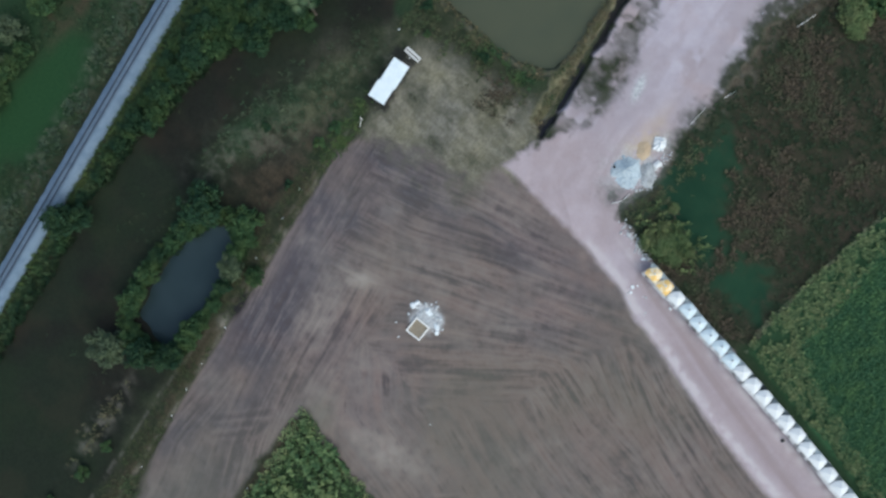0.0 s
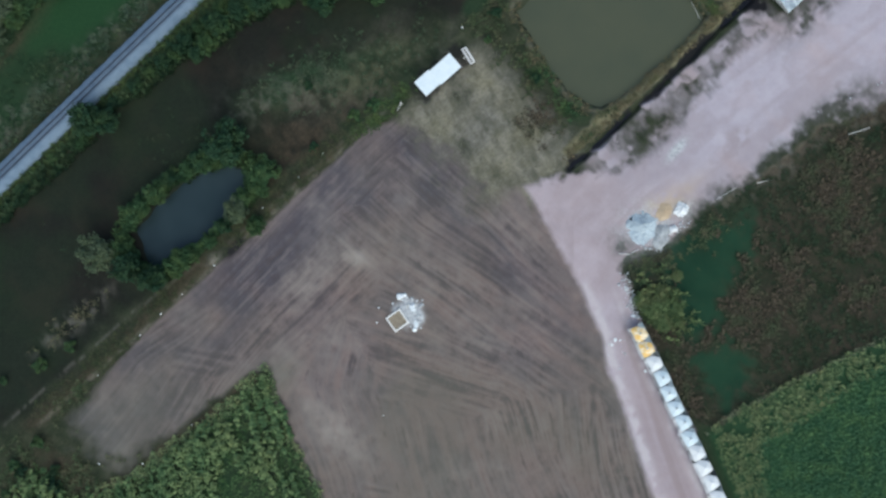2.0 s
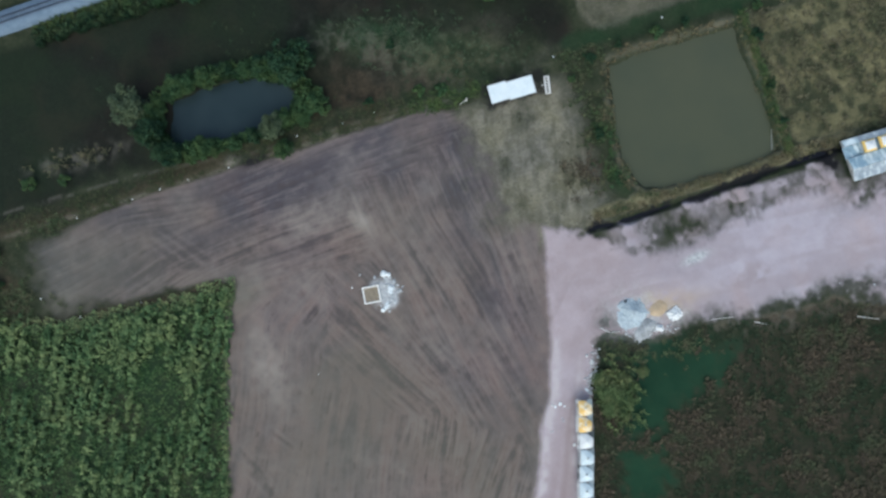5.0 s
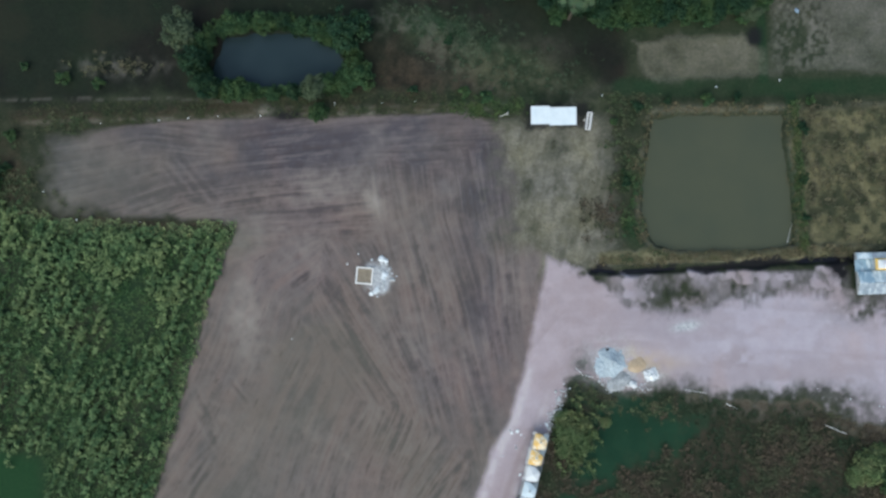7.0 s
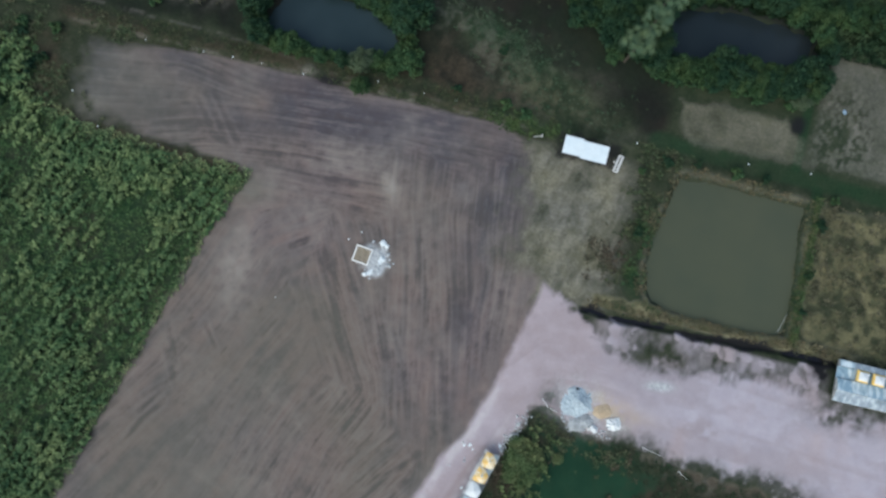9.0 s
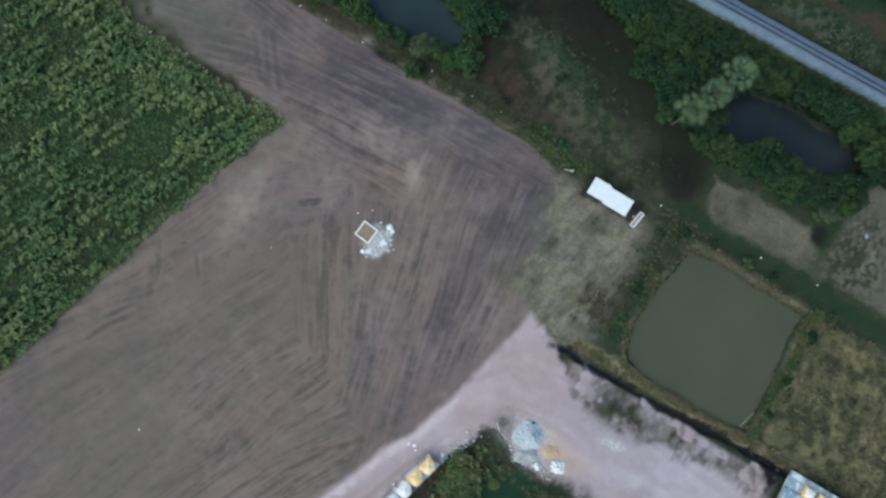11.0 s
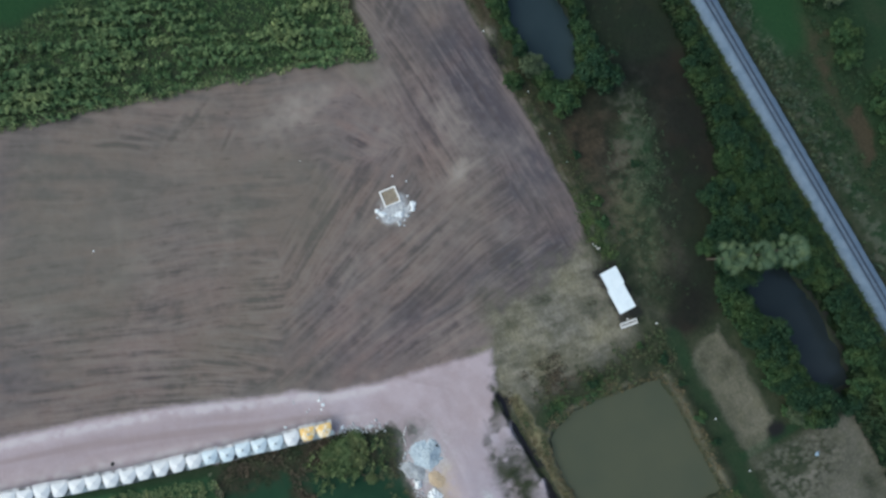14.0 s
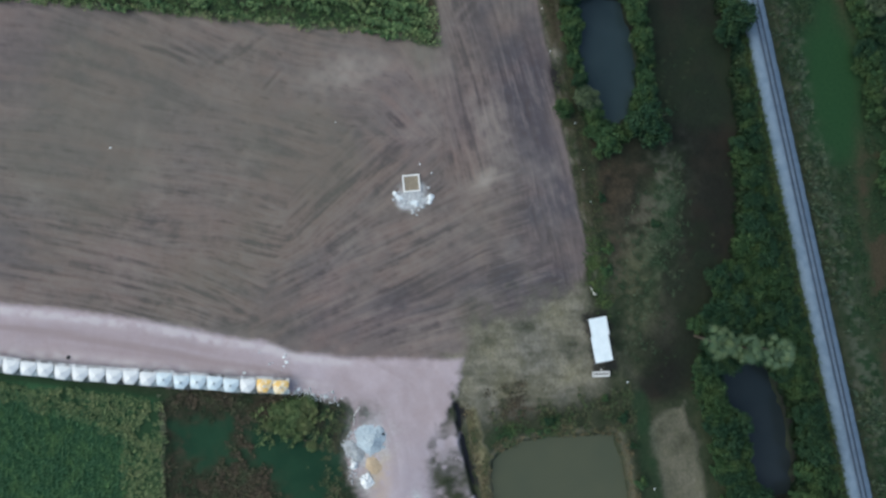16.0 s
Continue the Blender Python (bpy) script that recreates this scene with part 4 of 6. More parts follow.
blue_cloth = cloth_material("blue_white_canvas", (0.435, 0.522, 0.566), (0.539, 0.600, 0.626))
yellow_cloth = cloth_material("yellow_canvas", (0.66, 0.42, 0.10), (0.72, 0.52, 0.20))


def patched_cloth():
    n = Nodes("patched_yellow_canvas", 0.6)
    c = n.mix(n.ramp(n.noise(1.1, 3), 0.44, 0.56), (0.66, 0.42, 0.13), (0.66, 0.57, 0.42))
    c = n.mix(n.ramp(n.noise(2.4, 3), 0.5, 0.66, 0, 0.8), c, (0.60, 0.39, 0.13))
    n.bump(n.noise(2.5, 2), 0.4, 0.05)
    return n.done(c)


patched = patched_cloth()
awning_cloth = cloth_material("dusty_white_awning", (0.46, 0.46, 0.47), (0.55, 0.55, 0.55))
sheet_cloth = cloth_material("blue_grey_sheet", (0.27, 0.325, 0.35), (0.34, 0.39, 0.41))
steel_mat = plain("white_painted_steel", (0.55, 0.55, 0.54), (0.65, 0.65, 0.63), 4.0, 0.5)
vent_mat = plain("grey_vent_cap", (0.24, 0.27, 0.29), (0.32, 0.35, 0.37), 4.0, 0.7)


def make_canopy(label, cloth, cap=None):
    """A square canopy: four sagging slopes, a hanging valance and four legs."""
    tent = tagged(empty("market_canopy", 0, 0, 0), label, "canopy", "canopies along the road")
    half, eave, peak = 1.58, 2.2, 2.75
    bm = bmesh.new()
    ring = []
    n = 6
    for k in range(4):
        c, s = [(1, 0), (0, 1), (-1, 0), (0, -1)][k]
        for j in range(n):
            u = -1 + 2 * j / n
            inset = 1 - 0.05 * (1 - u * u) - 0.07 * abs(u) ** 4
            p = Vector((half * inset, half * u * (1 - 0.07 * abs(u) ** 3), 0))
            qx, qy = p.x * c - p.y * s, p.x * s + p.y * c
            ring.append((qx, qy * (1 - 0.44 * max(0.0, qx / half + 0.1) ** 1.3) - 0.16 * max(0.0, qx)))
    levels = []
    for f, z in ((1.0, eave), (0.8, eave + 0.12), (0.5, eave + 0.26), (0.22, eave + 0.38), (0.07, peak - 0.06)):
        levels.append([bm.verts.new((x * f, y * f, z - 0.05 * math.sin(3 * i) * (f > 0.5))) for i, (x, y) in enumerate(ring)])
    for a, b in zip(levels, levels[1:]):
        for i in range(len(ring)):
            j = (i + 1) % len(ring)
            bm.faces.new((a[i], a[j], b[j], b[i]))
    top = bm.verts.new((0, 0, peak))
    for i in range(len(ring)):
        bm.faces.new((levels[-1][i], levels[-1][(i + 1) % len(ring)], top))
    roof = part("roof", bm, cloth, tent, smooth=True)
    bm = bmesh.new()
    up = [bm.verts.new((x, y, eave)) for x, y in ring]
    low = [bm.verts.new((x * 1.01, y * 1.01, eave - 0.26 - 0.05 * (i % 2))) for i, (x, y) in enumerate(ring)]
    for i in range(len(ring)):
        j = (i + 1) % len(ring)
        bm.faces.new((up[i], low[i], low[j], up[j]))
    part("valance", bm, cloth, tent)
    if cap:
        bm = bmesh.new()
        rod(bm, (0, 0, peak - 0.06), (0, 0, peak + 0.12), 0.22, 0.08, 10)
        part("vent_cap", bm, cap, roof, "small cap on the peak")
    bm = bmesh.new()
    rows = []
    for k, (u, z) in enumerate(((0.35, eave - 0.10), (0.75, eave - 0.22), (1.08, eave - 0.42), (1.16, eave - 0.95))):
        rows.append([bm.verts.new((half * u + 0.03 * math.sin(5 * v), 1.7 * v, z + 0.05 * math.sin(4 * v + k))) for v in (-1, -0.6, -0.2, 0.2, 0.6, 1)])
    for a, b in zip(rows, rows[1:]):
        for j in range(5):
            bm.faces.new((a[j], b[j], b[j + 1], a[j + 1]))
    bmesh.ops.solidify(bm, geom=bm.faces[:], thickness=0.02)
    part("back_sheet", bm, sheet_cloth, tent, "pale blue-grey sheet behind the canopy")
    bm = bmesh.new()
    rows = []
    for k, (u, z) in enumerate(((-0.6, eave - 0.02), (-1.0, eave - 0.06), (-1.32, eave - 0.16))):
        rows.append([bm.verts.new((half * u + 0.04 * math.sin(6 * v + 1), 1.7 * v, z - 0.03 * math.cos(5 * v))) for v in (-1, -0.6, -0.2, 0.2, 0.6, 1)])
    for a, b in zip(rows, rows[1:]):
        for j in range(5):
            bm.faces.new((a[j], a[j + 1], b[j + 1], b[j]))
    bmesh.ops.solidify(bm, geom=bm.faces[:], thickness=0.02)
    part("front_awning", bm, awning_cloth, tent, "dusty white awning over the counter")
    for piece in tent.children:
        piece.data.transform(Matrix.Diagonal((0.86, 1, 1, 1)))
    for sx in (-0.86, 0.86):
        for sy in (-1, 1):
            bm = bmesh.new()
            box(bm, sx * 1.48 - 0.025, sy * 1.48 - 0.025, -0.2, sx * 1.48 + 0.025, sy * 1.48 + 0.025, eave)
            part("leg", bm, steel_mat, tent)
    return tent


def row_place(s):
    """A place s metres along the bent row of canopies."""
    x = 18.0 - 0.262 * s - 0.00060 * s * s
    y = -38.1 - 0.9620 * s + 0.0002 * s * s
    return x, y


def canopy_row():
    white = make_canopy("white canvas market canopy beside the pink road", white_cloth)
    blue = make_canopy("pale blue-white market canopy with a grey peak cap", blue_cloth, vent_mat)
    gold = make_canopy("yellow and white patched market canopy at the row's end", patched, steel_mat)
    g = np.random.default_rng(5)
    used = set()
    for k in range(22):
        s = 1.2 + 3.18 * k
        (x, y), (x2, y2) = row_place(s), row_place(s + 1)
        turn = math.degrees(math.atan2(y2 - y, x2 - x)) + 90 + g.uniform(-2.5, 2.5)
        kind = gold if k < 2 else blue if 3 <= k <= 7 else white
        x, y = x + g.uniform(-0.12, 0.12), y
        m = pose(x, y, float(height(x, y)), g.uniform(-1.5, 1.5), g.uniform(-1.5, 1.5), turn)
        if kind in used:
            copy_thing(kind, m)
        else:
            kind.matrix_basis = m
            used.add(kind)


canopy_row()

# ---------------------------------------------------------------- long market shelter
def weathered_sheet(name, clean, chalk, stain):
    """Roof sheet with chalky washed streaks down the slope and dark stains."""
    n = Nodes(name, 0.45)
    tree = n.tree
    scale = tree.nodes.new("ShaderNodeVectorMath")
    scale.operation = "MULTIPLY"
    scale.inputs[1].default_value = (1.0, 0.3, 1.0)
    tree.links.new(n.place, scale.inputs[0])
    wash = n.noise(1.3, 4, 0.6, scale.outputs[0])
    c = n.mix(n.ramp(wash, 0.45, 0.62), clean, chalk)
    c = n.mix(n.ramp(n.noise(0.5, 4), 0.52, 0.68, 0, 0.85), c, stain)
    return n.done(c)


sheet_mats = [weathered_sheet("bluish_roof_sheet", (0.22, 0.32, 0.39), (0.50, 0.58, 0.62), (0.13, 0.20, 0.25)),
              weathered_sheet("grey_roof_sheet", (0.24, 0.28, 0.32), (0.42, 0.47, 0.50), (0.14, 0.18, 0.21)),
              weathered_sheet("pale_roof_sheet", (0.34, 0.43, 0.48), (0.60, 0.66, 0.68), (0.18, 0.26, 0.31))]
concrete_mat = plain("stained_concrete", (0.28, 0.28, 0.27), (0.38, 0.38, 0.37), 0.8, 0.9, 0, 0.02)


def corrugated(bm, x0, x1, y0, z0, y1, z1, waves=9, rise=0.04):
    """A corrugated sheet that slopes from y0 to y1, with thickness."""
    n = waves * 2
    low, top = [], []
    for k in range(n + 1):
        x, w = x0 + (x1 - x0) * k / n, rise * (k % 2)
        top.append((bm.verts.new((x, y0, z0 + w)), bm.verts.new((x, y1, z1 + w))))
        low.append((bm.verts.new((x, y0, z0 + w - 0.02)), bm.verts.new((x, y1, z1 + w - 0.02))))
    for k in range(n):
        bm.faces.new((top[k][0], top[k + 1][0], top[k + 1][1], top[k][1]))
        bm.faces.new((low[k][0], low[k][1], low[k + 1][1], low[k + 1][0]))
        for e in (0, 1):
            bm.faces.new((top[k][e], low[k][e], low[k + 1][e], top[k + 1][e]))
    for k in (0, n):
        bm.faces.new((top[k][0], top[k][1], low[k][1], low[k][0]))


def shelter():
    hall = tagged(empty("market_shelter", 80.95, -7.6, 0.1), "long open market shelter roofed with bluish weathered sheets", "shelter")
    g = np.random.default_rng(12)
    length = 40
    bm = bmesh.new()
    box(bm, 1.3, -4.2, -0.2, length, 4.2, 0.25, 0.03)
    part("slab", bm, concrete_mat, hall)
    bm = bmesh.new()
    box(bm, 1.35, -2.0, 0.25, 1.5, 3.6, 0.95, 0.02)
    part("end_wall", bm, steel_mat, hall, "low whitewashed end wall")
    for k in range(13):
        x = 0.1 + 3.05 * k
        for name, y0, z0, y1, z1, pick in (("awning_sheet", 4.1, 2.2, 2.7, 2.5, 1), ("roof_sheet", 0.4, 2.3, -1.9, 3.0, 2), ("awning_sheet", -1.95, 2.8, -4.1, 2.1, 1),
                                           ("roof_sheet", 2.65, 1.7, 0.45, 1.75, 0)):
            bm = bmesh.new()
            corrugated(bm, x, x + 3.0, y0 + g.uniform(-0.12, 0.12), z0, y1 + g.uniform(-0.12, 0.12), z1)
            part(name, bm, sheet_mats[(pick + (g.uniform() < 0.3)) % 3], hall)
        for y, z in ((3.9, 2.2), (-1.9, 2.78), (-3.9, 2.1), (0.5, 1.7)):
            bm = bmesh.new()
            px = max(x, 1.42)
            box(bm, px - 0.05, y - 0.05, 0.25, px + 0.05, y + 0.05, z)
            part("post", bm, steel_mat, hall)
    return hall


shelter()


def hall_canopies():
    tent = tagged(empty("stall_canopy", 0, 0, 0), "white-topped canopy with a yellow border over the shelter", "canopy", "canopies over the shelter")
    bm = bmesh.new()
    h = 1.15
    a = [bm.verts.new((sx * h, sy * h, 2.6)) for sx, sy in ((-1, -1), (1, -1), (1, 1), (-1, 1))]
    b = [bm.verts.new((sx * 0.95, sy * 0.85, 2.95)) for sx, sy in ((-1, -1), (1, -1), (1, 1), (-1, 1))]
    c = [bm.verts.new((sx * h, sy * h, 2.35)) for sx, sy in ((-1, -1), (1, -1), (1, 1), (-1, 1))]
    for i in range(4):
        j = (i + 1) % 4
        bm.faces.new((a[i], a[j], b[j], b[i]))
        bm.faces.new((a[i], c[i], c[j], a[j]))
    part("border", bm, yellow_cloth, tent, "yellow cloth border")
    bm = bmesh.new()
    b = [bm.verts.new((sx * 0.95, sy * 0.85, 2.95)) for sx, sy in ((-1, -1), (1, -1), (1, 1), (-1, 1))]
    t = bm.verts.new((0, 0, 3.3))
    for i in range(4):
        bm.faces.new((b[i], b[(i + 1) % 4], t))
    part("top", bm, white_cloth, tent, "white cloth top")
    for sx in (-1, 1):
        for sy in (-1, 1):
            bm = bmesh.new()
            box(bm, sx * 1.25 - 0.03, sy * 1.25 - 0.03, 0, sx * 1.25 + 0.03, sy * 1.25 + 0.03, 2.62)
            part("leg", bm, steel_mat, tent)
    for k in range(9):
        m = pose(85.5 + 3.2 * k, -5.9, 0.35, 0, 0, (k * 37) % 5 - 2)
        if k:
            copy_thing(tent, m)
        else:
            tent.matrix_basis = m


hall_canopies()

# ---------------------------------------------------------------- shed, trailer, post
roof_white = plain("white_roof_sheet", (0.56, 0.63, 0.67), (0.64, 0.70, 0.73), 0.5, 0.35)
dark_wood = plain("dark_weathered_wood", (0.05, 0.045, 0.04), (0.09, 0.08, 0.07), 3.0, 0.9)


def shed():
    x, y = 22.45, 25.6
    hut = tagged(empty("open_shed", x, y, float(height(x, y)), -0.5), "open farm shed under two white metal roof sheets", "shed")
    for x0, x1, y0, y1, z in ((-4.55, -0.75, -1.65, 2.0, 2.62), (-0.85, 4.6, -1.95, 1.65, 2.72)):
        bm = bmesh.new()
        corrugated(bm, x0, x1, y0, z, y1, z + 0.35, 16, 0.03)
        part("roof", bm, roof_white, hut)
    for px in (-4.2, -1.3, 1.6, 4.3):
        for py in (-1.4, 1.45):
            bm = bmesh.new()
            rod(bm, (px, py, -0.2), (px, py, 2.62 + 0.09 * (py > 0) * 3), 0.07)
            part("post", bm, dark_wood, hut)
    bm = bmesh.new()
    box(bm, -3.9, -1.2, 0.35, -1.0, 1.2, 0.45, 0.02)
    part("platform", bm, dark_wood, hut, "low plank platform under the roof")
    for k in range(3):
        bm = bmesh.new()
        box(bm, 4.75 + 0.12 * k, -1.7 + 0.1 * k, 0.02 + 0.14 * k, 5.5 - 0.1 * k, 1.2 - 0.2 * k, 0.14 + 0.14 * k, 0.02)
        part("plank_stack", bm, dark_wood, hut)
    return hut


shed()


def trailer():
    x, y = 30.0, 24.9
    cart = tagged(empty("flat_trailer", x, y, float(height(x, y)), -10), "small white slatted flat trailer parked beside the shed", "trailer")
    bm = bmesh.new()
    box(bm, -0.62, -1.9, 0.5, 0.62, 1.9, 0.56, 0.02)
    part("bed", bm, dark_wood, cart, "dark plank bed")
    for x0, x1, y0, y1 in ((-0.68, -0.30, -1.95, 1.95), (0.22, 0.68, -1.95, 1.95), (-0.5, 0.5, -1.95, -1.7), (-0.5, 0.5, 1.7, 1.95)):
        bm = bmesh.new()
        box(bm, x0, y0, 0.5, x1, y1, 0.78, 0.02)
        part("side_board", bm, steel_mat, cart)
    for k in range(5):
        yy = -1.2 + 0.6 * k
        bm = bmesh.new()
        box(bm, -0.5, yy - 0.07, 0.56, 0.5, yy + 0.07, 0.62, 0.01)
        part("slat", bm, steel_mat, cart)
    bm = bmesh.new()
    rod(bm, (-0.6, 0.1, 0.5), (-1.25, 0.1, 0.42), 0.05)
    rod(bm, (-1.15, 0.1, 0.32), (-1.15, 0.1, 0.7), 0.16)
    part("drawbar", bm, steel_mat, cart)
    for sy in (-0.75, 0.75):
        for sx in (-0.72, 0.72):
            bm = bmesh.new()
            rod(bm, (sx - 0.07, sy, 0.28), (sx + 0.07, sy, 0.28), 0.29, sides=16)
            wheel = part("wheel", bm, dark_wood, cart)
            bm = bmesh.new()
            rod(bm, (sx - 0.08, sy, 0.28), (sx + 0.08, sy, 0.28), 0.14, sides=12)
            part("rim", bm, steel_mat, wheel, "white wheel rim")
    for piece in cart.children:
        piece.data.transform(Matrix.Diagonal((0.82, 0.95, 1, 1)))
        for inner in piece.children:
            inner.data.transform(Matrix.Diagonal((0.82, 0.95, 1, 1)))
    return cart


trailer()


def gate_post():
    x, y = 13.4, 26.9
    z = float(height(x, y))
    p = tagged(empty("fence_post", x, y, z), "white concrete fence post with a broken cross bar", "post")
    bm = bmesh.new()
    box(bm, -0.09, -0.09, -0.3, 0.09, 0.09, 1.7, 0.02)
    part("post", bm, steel_mat, p)
    bm = bmesh.new()
    rod(bm, (-1.5, -0.4, 0.12), (0.1, 0, 1.1), 0.06)
    part("cross_bar", bm, steel_mat, p)


gate_post()

# ---------------------------------------------------------------- sand-filled frame and its stones
sand_mat = plain("brown_sand", (0.20, 0.165, 0.125), (0.25, 0.21, 0.155), 2.0, 0.95, 0, 0.03)
kerb_mat = plain("whitewashed_concrete", (0.70, 0.69, 0.66), (0.80, 0.79, 0.76), 2.0, 0.85, 0, 0.01)
stone_mat = plain("pale_limestone", (0.34, 0.36, 0.37), (0.56, 0.58, 0.59), 1.3, 0.95, 0, 0.03)
white_stone = plain("white_limestone", (0.58, 0.62, 0.64), (0.72, 0.75, 0.76), 1.5, 0.9, 0, 0.03)


def sandbox():
    x, y = -16.75, -5.7
    f = tagged(empty("concrete_frame", x, y, float(height(x, y)), -6), "square whitewashed concrete frame filled with brown sand", "frame")
    for x0, x1, y0, y1 in ((-1.75, 1.75, -1.75, -1.47), (-1.75, 1.75, 1.47, 1.75), (-1.75, -1.47, -1.465, 1.465), (1.47, 1.75, -1.465, 1.465)):
        bm = bmesh.new()
        box(bm, x0, y0, -0.3, x1, y1, 0.42, 0.03)
        part("kerb", bm, kerb_mat, f)
    bm = bmesh.new()
    bmesh.ops.create_grid(bm, x_segments=16, y_segments=16, size=1.48)
    for v in bm.verts:
        v.co.z = 0.26 + 0.10 * noise.noise(v.co * 1.6)
    part("sand", bm, sand_mat, f, smooth=True)


sandbox()


def lump(name, label, category, x, y, r, mat, seed, flat=0.6, group="", sink=0.25):
    bm = bmesh.new()
    bmesh.ops.create_icosphere(bm, subdivisions=2, radius=1.0)
    for v in bm.verts:
        k = 1 + 0.55 * noise.noise(v.co * 1.4 + Vector((seed * 3.7, seed, 0)))
        v.co = Vector((v.co.x * k * r, v.co.y * k * r * 0.8, v.co.z * k * r * flat))
    ob = part(name, bm, mat)
    ob.matrix_basis = pose(x, y, float(height(x, y)) + r * flat * (0.5 - sink), 0, 0, seed * 67)
    return tagged(ob, label, category, group)


def stones():
    g = np.random.default_rng(3)
    for k in range(30):
        a, d = g.uniform(0, 6.28), g.uniform(0.6, 4.2)
        x, y = -13.9 + d * math.cos(a) * 0.9, -6.0 + d * math.sin(a)
        if abs(x + 16.75) < 2.2 and abs(y + 5.7) < 2.2:
            continue
        lump("limestone_lump", "pale broken limestone lump beside the concrete frame", "stone", x, y, g.uniform(0.16, 0.42), stone_mat, k, group="stones round the frame")
    for k, (x, y, r) in enumerate(((-13.2, -2.3, 0.75), (-12.4, -2.7, 0.6), (-12.6, -5.6, 0.7), (-14.2, -8.6, 0.6), (-12.9, -6.3, 0.55), (-15.3, -9.4, 0.6), (-14.6, -8.9, 0.5))):
        lump("limestone_heap", "low heap of white limestone on tilled soil", "stone", x, y, r, white_stone, 60 + k, 0.45, "stones round the frame")


stones()

# ---------------------------------------------------------------- builders' heaps at the road corner
gravel_mat = plain("blue_grey_gravel", (0.30, 0.35, 0.385), (0.42, 0.49, 0.535), 0.45, 0.95, 0, 0.05)
rubble_mat = plain("grey_rubble", (0.22, 0.23, 0.24), (0.42, 0.44, 0.45), 0.9, 0.95, 0, 0.08)
yellow_sand = plain("orange_sand", (0.40, 0.30, 0.20), (0.47, 0.37, 0.26), 0.6, 0.95, 0, 0.04)


def heap(name, label, x, y, rx, ry, h, mat, seed):
    bm = bmesh.new()
    bmesh.ops.create_grid(bm, x_segments=44, y_segments=44, size=1.15)
    for v in bm.verts:
        d = math.hypot(v.co.x, v.co.y) + 0.24 * noise.noise(v.co * 1.7 + Vector((seed, 0, 0))) + 0.16 * noise.noise(v.co * 6 + Vector((0, seed, 0))) + 0.12 * noise.noise(v.co * 15 + Vector((seed, seed, 0)))
        k = max(0.0, 1 - d)
        z = h * (k ** 1.2) * (1 + 0.15 * noise.noise(v.co * 4)) - 0.9 * max(0.0, d - 0.85)
        v.co = Vector((v.co.x * rx, v.co.y * ry, z - 0.05 + 0.03 * noise.noise(v.co * 14)))
    ob = part(name, bm, mat, smooth=True)
    ob.matrix_basis = pose(x, y, float(height(x, y)), 0, 0, seed * 40)
    return tagged(ob, label, "mound")


heap("gravel_mound", "blue-grey gravel heap dumped at the road corner", 32.5, -24.4, 3.5, 3.3, 1.3, gravel_mat, 1)
heap("sand_mound", "orange building-sand heap beside the gravel", 37.8, -25.0, 2.2, 1.8, 0.5, yellow_sand, 0.4)
heap("rubble_spread", "low spread of grey rubble at the marsh edge", 34.2, -28.0, 2.9, 1.7, 0.6, rubble_mat, 0.7)


def tarpaulin(x, y, w, d, turn, seed, label):
    bm = bmesh.new()
    bmesh.ops.create_grid(bm, x_segments=22, y_segments=18, size=1.0)
    for v in bm.verts:
        e = 1 - 0.18 * (v.co.x * v.co.y) ** 2 + 0.22 * noise.noise(Vector((v.co.x * 1.4, v.co.y * 1.4, seed))) + 0.12 * noise.noise(Vector((v.co.x * 4, v.co.y * 4, seed)))
        z = 0.12 + 0.55 * max(0.0, 1 - math.hypot(v.co.x, v.co.y)) + 0.28 * noise.noise(v.co * 2.6 + Vector((0, 0, seed)))
        v.co = Vector((v.co.x * w * e, v.co.y * d * e, max(z, 0.03)))
    bmesh.ops.solidify(bm, geom=bm.faces[:], thickness=0.02)
    ob = part("tarpaulin", bm, white_cloth)
    ob.matrix_basis = pose(x, y, float(height(x, y)) + 0.16, 0, 0, turn)
    return tagged(ob, label, "tarpaulin")


tarpaulin(40.5, -26.9, 1.45, 1.2, 20, 1.3, "crumpled white tarpaulin thrown over building material")
tarpaulin(36.8, -28.7, 0.85, 0.7, -30, 4.1, "small crumpled white sheet among rubble")


def poles():
    for x, y, length, turn, r, label in ((56.3, -33.5, 2.6, -28, 0.08, "white pole lying on the road verge"), (76.5, -38.4, 4.4, -24, 0.09, "long white pole lying on the road verge"),
                                         (26.3, -26.0, 2.1, -45, 0.08, "short white plank lying beside the gravel"), (28.3, -27.0, 1.7, -12, 0.07, "short white plank lying beside the gravel"),
                                         (49.3, -30.4, 4.4, -10, 0.05, "thin grey pole lying on the road verge"), (70.0, 0.9, 4.2, 74, 0.035, "thin pale pole floating along the pond's edge")):
        z = max(float(height(x, y)), -0.72)
        bm = bmesh.new()
        rod(bm, (-length / 2, 0, 0), (length / 2, 0, 0.05), r, r * 0.8)
        ob = part("pole", bm, steel_mat)
        ob.matrix_basis = pose(x, y, z + r + 0.02, 0, 0, turn)
        tagged(ob, label, "pole", "poles on the verge")


poles()


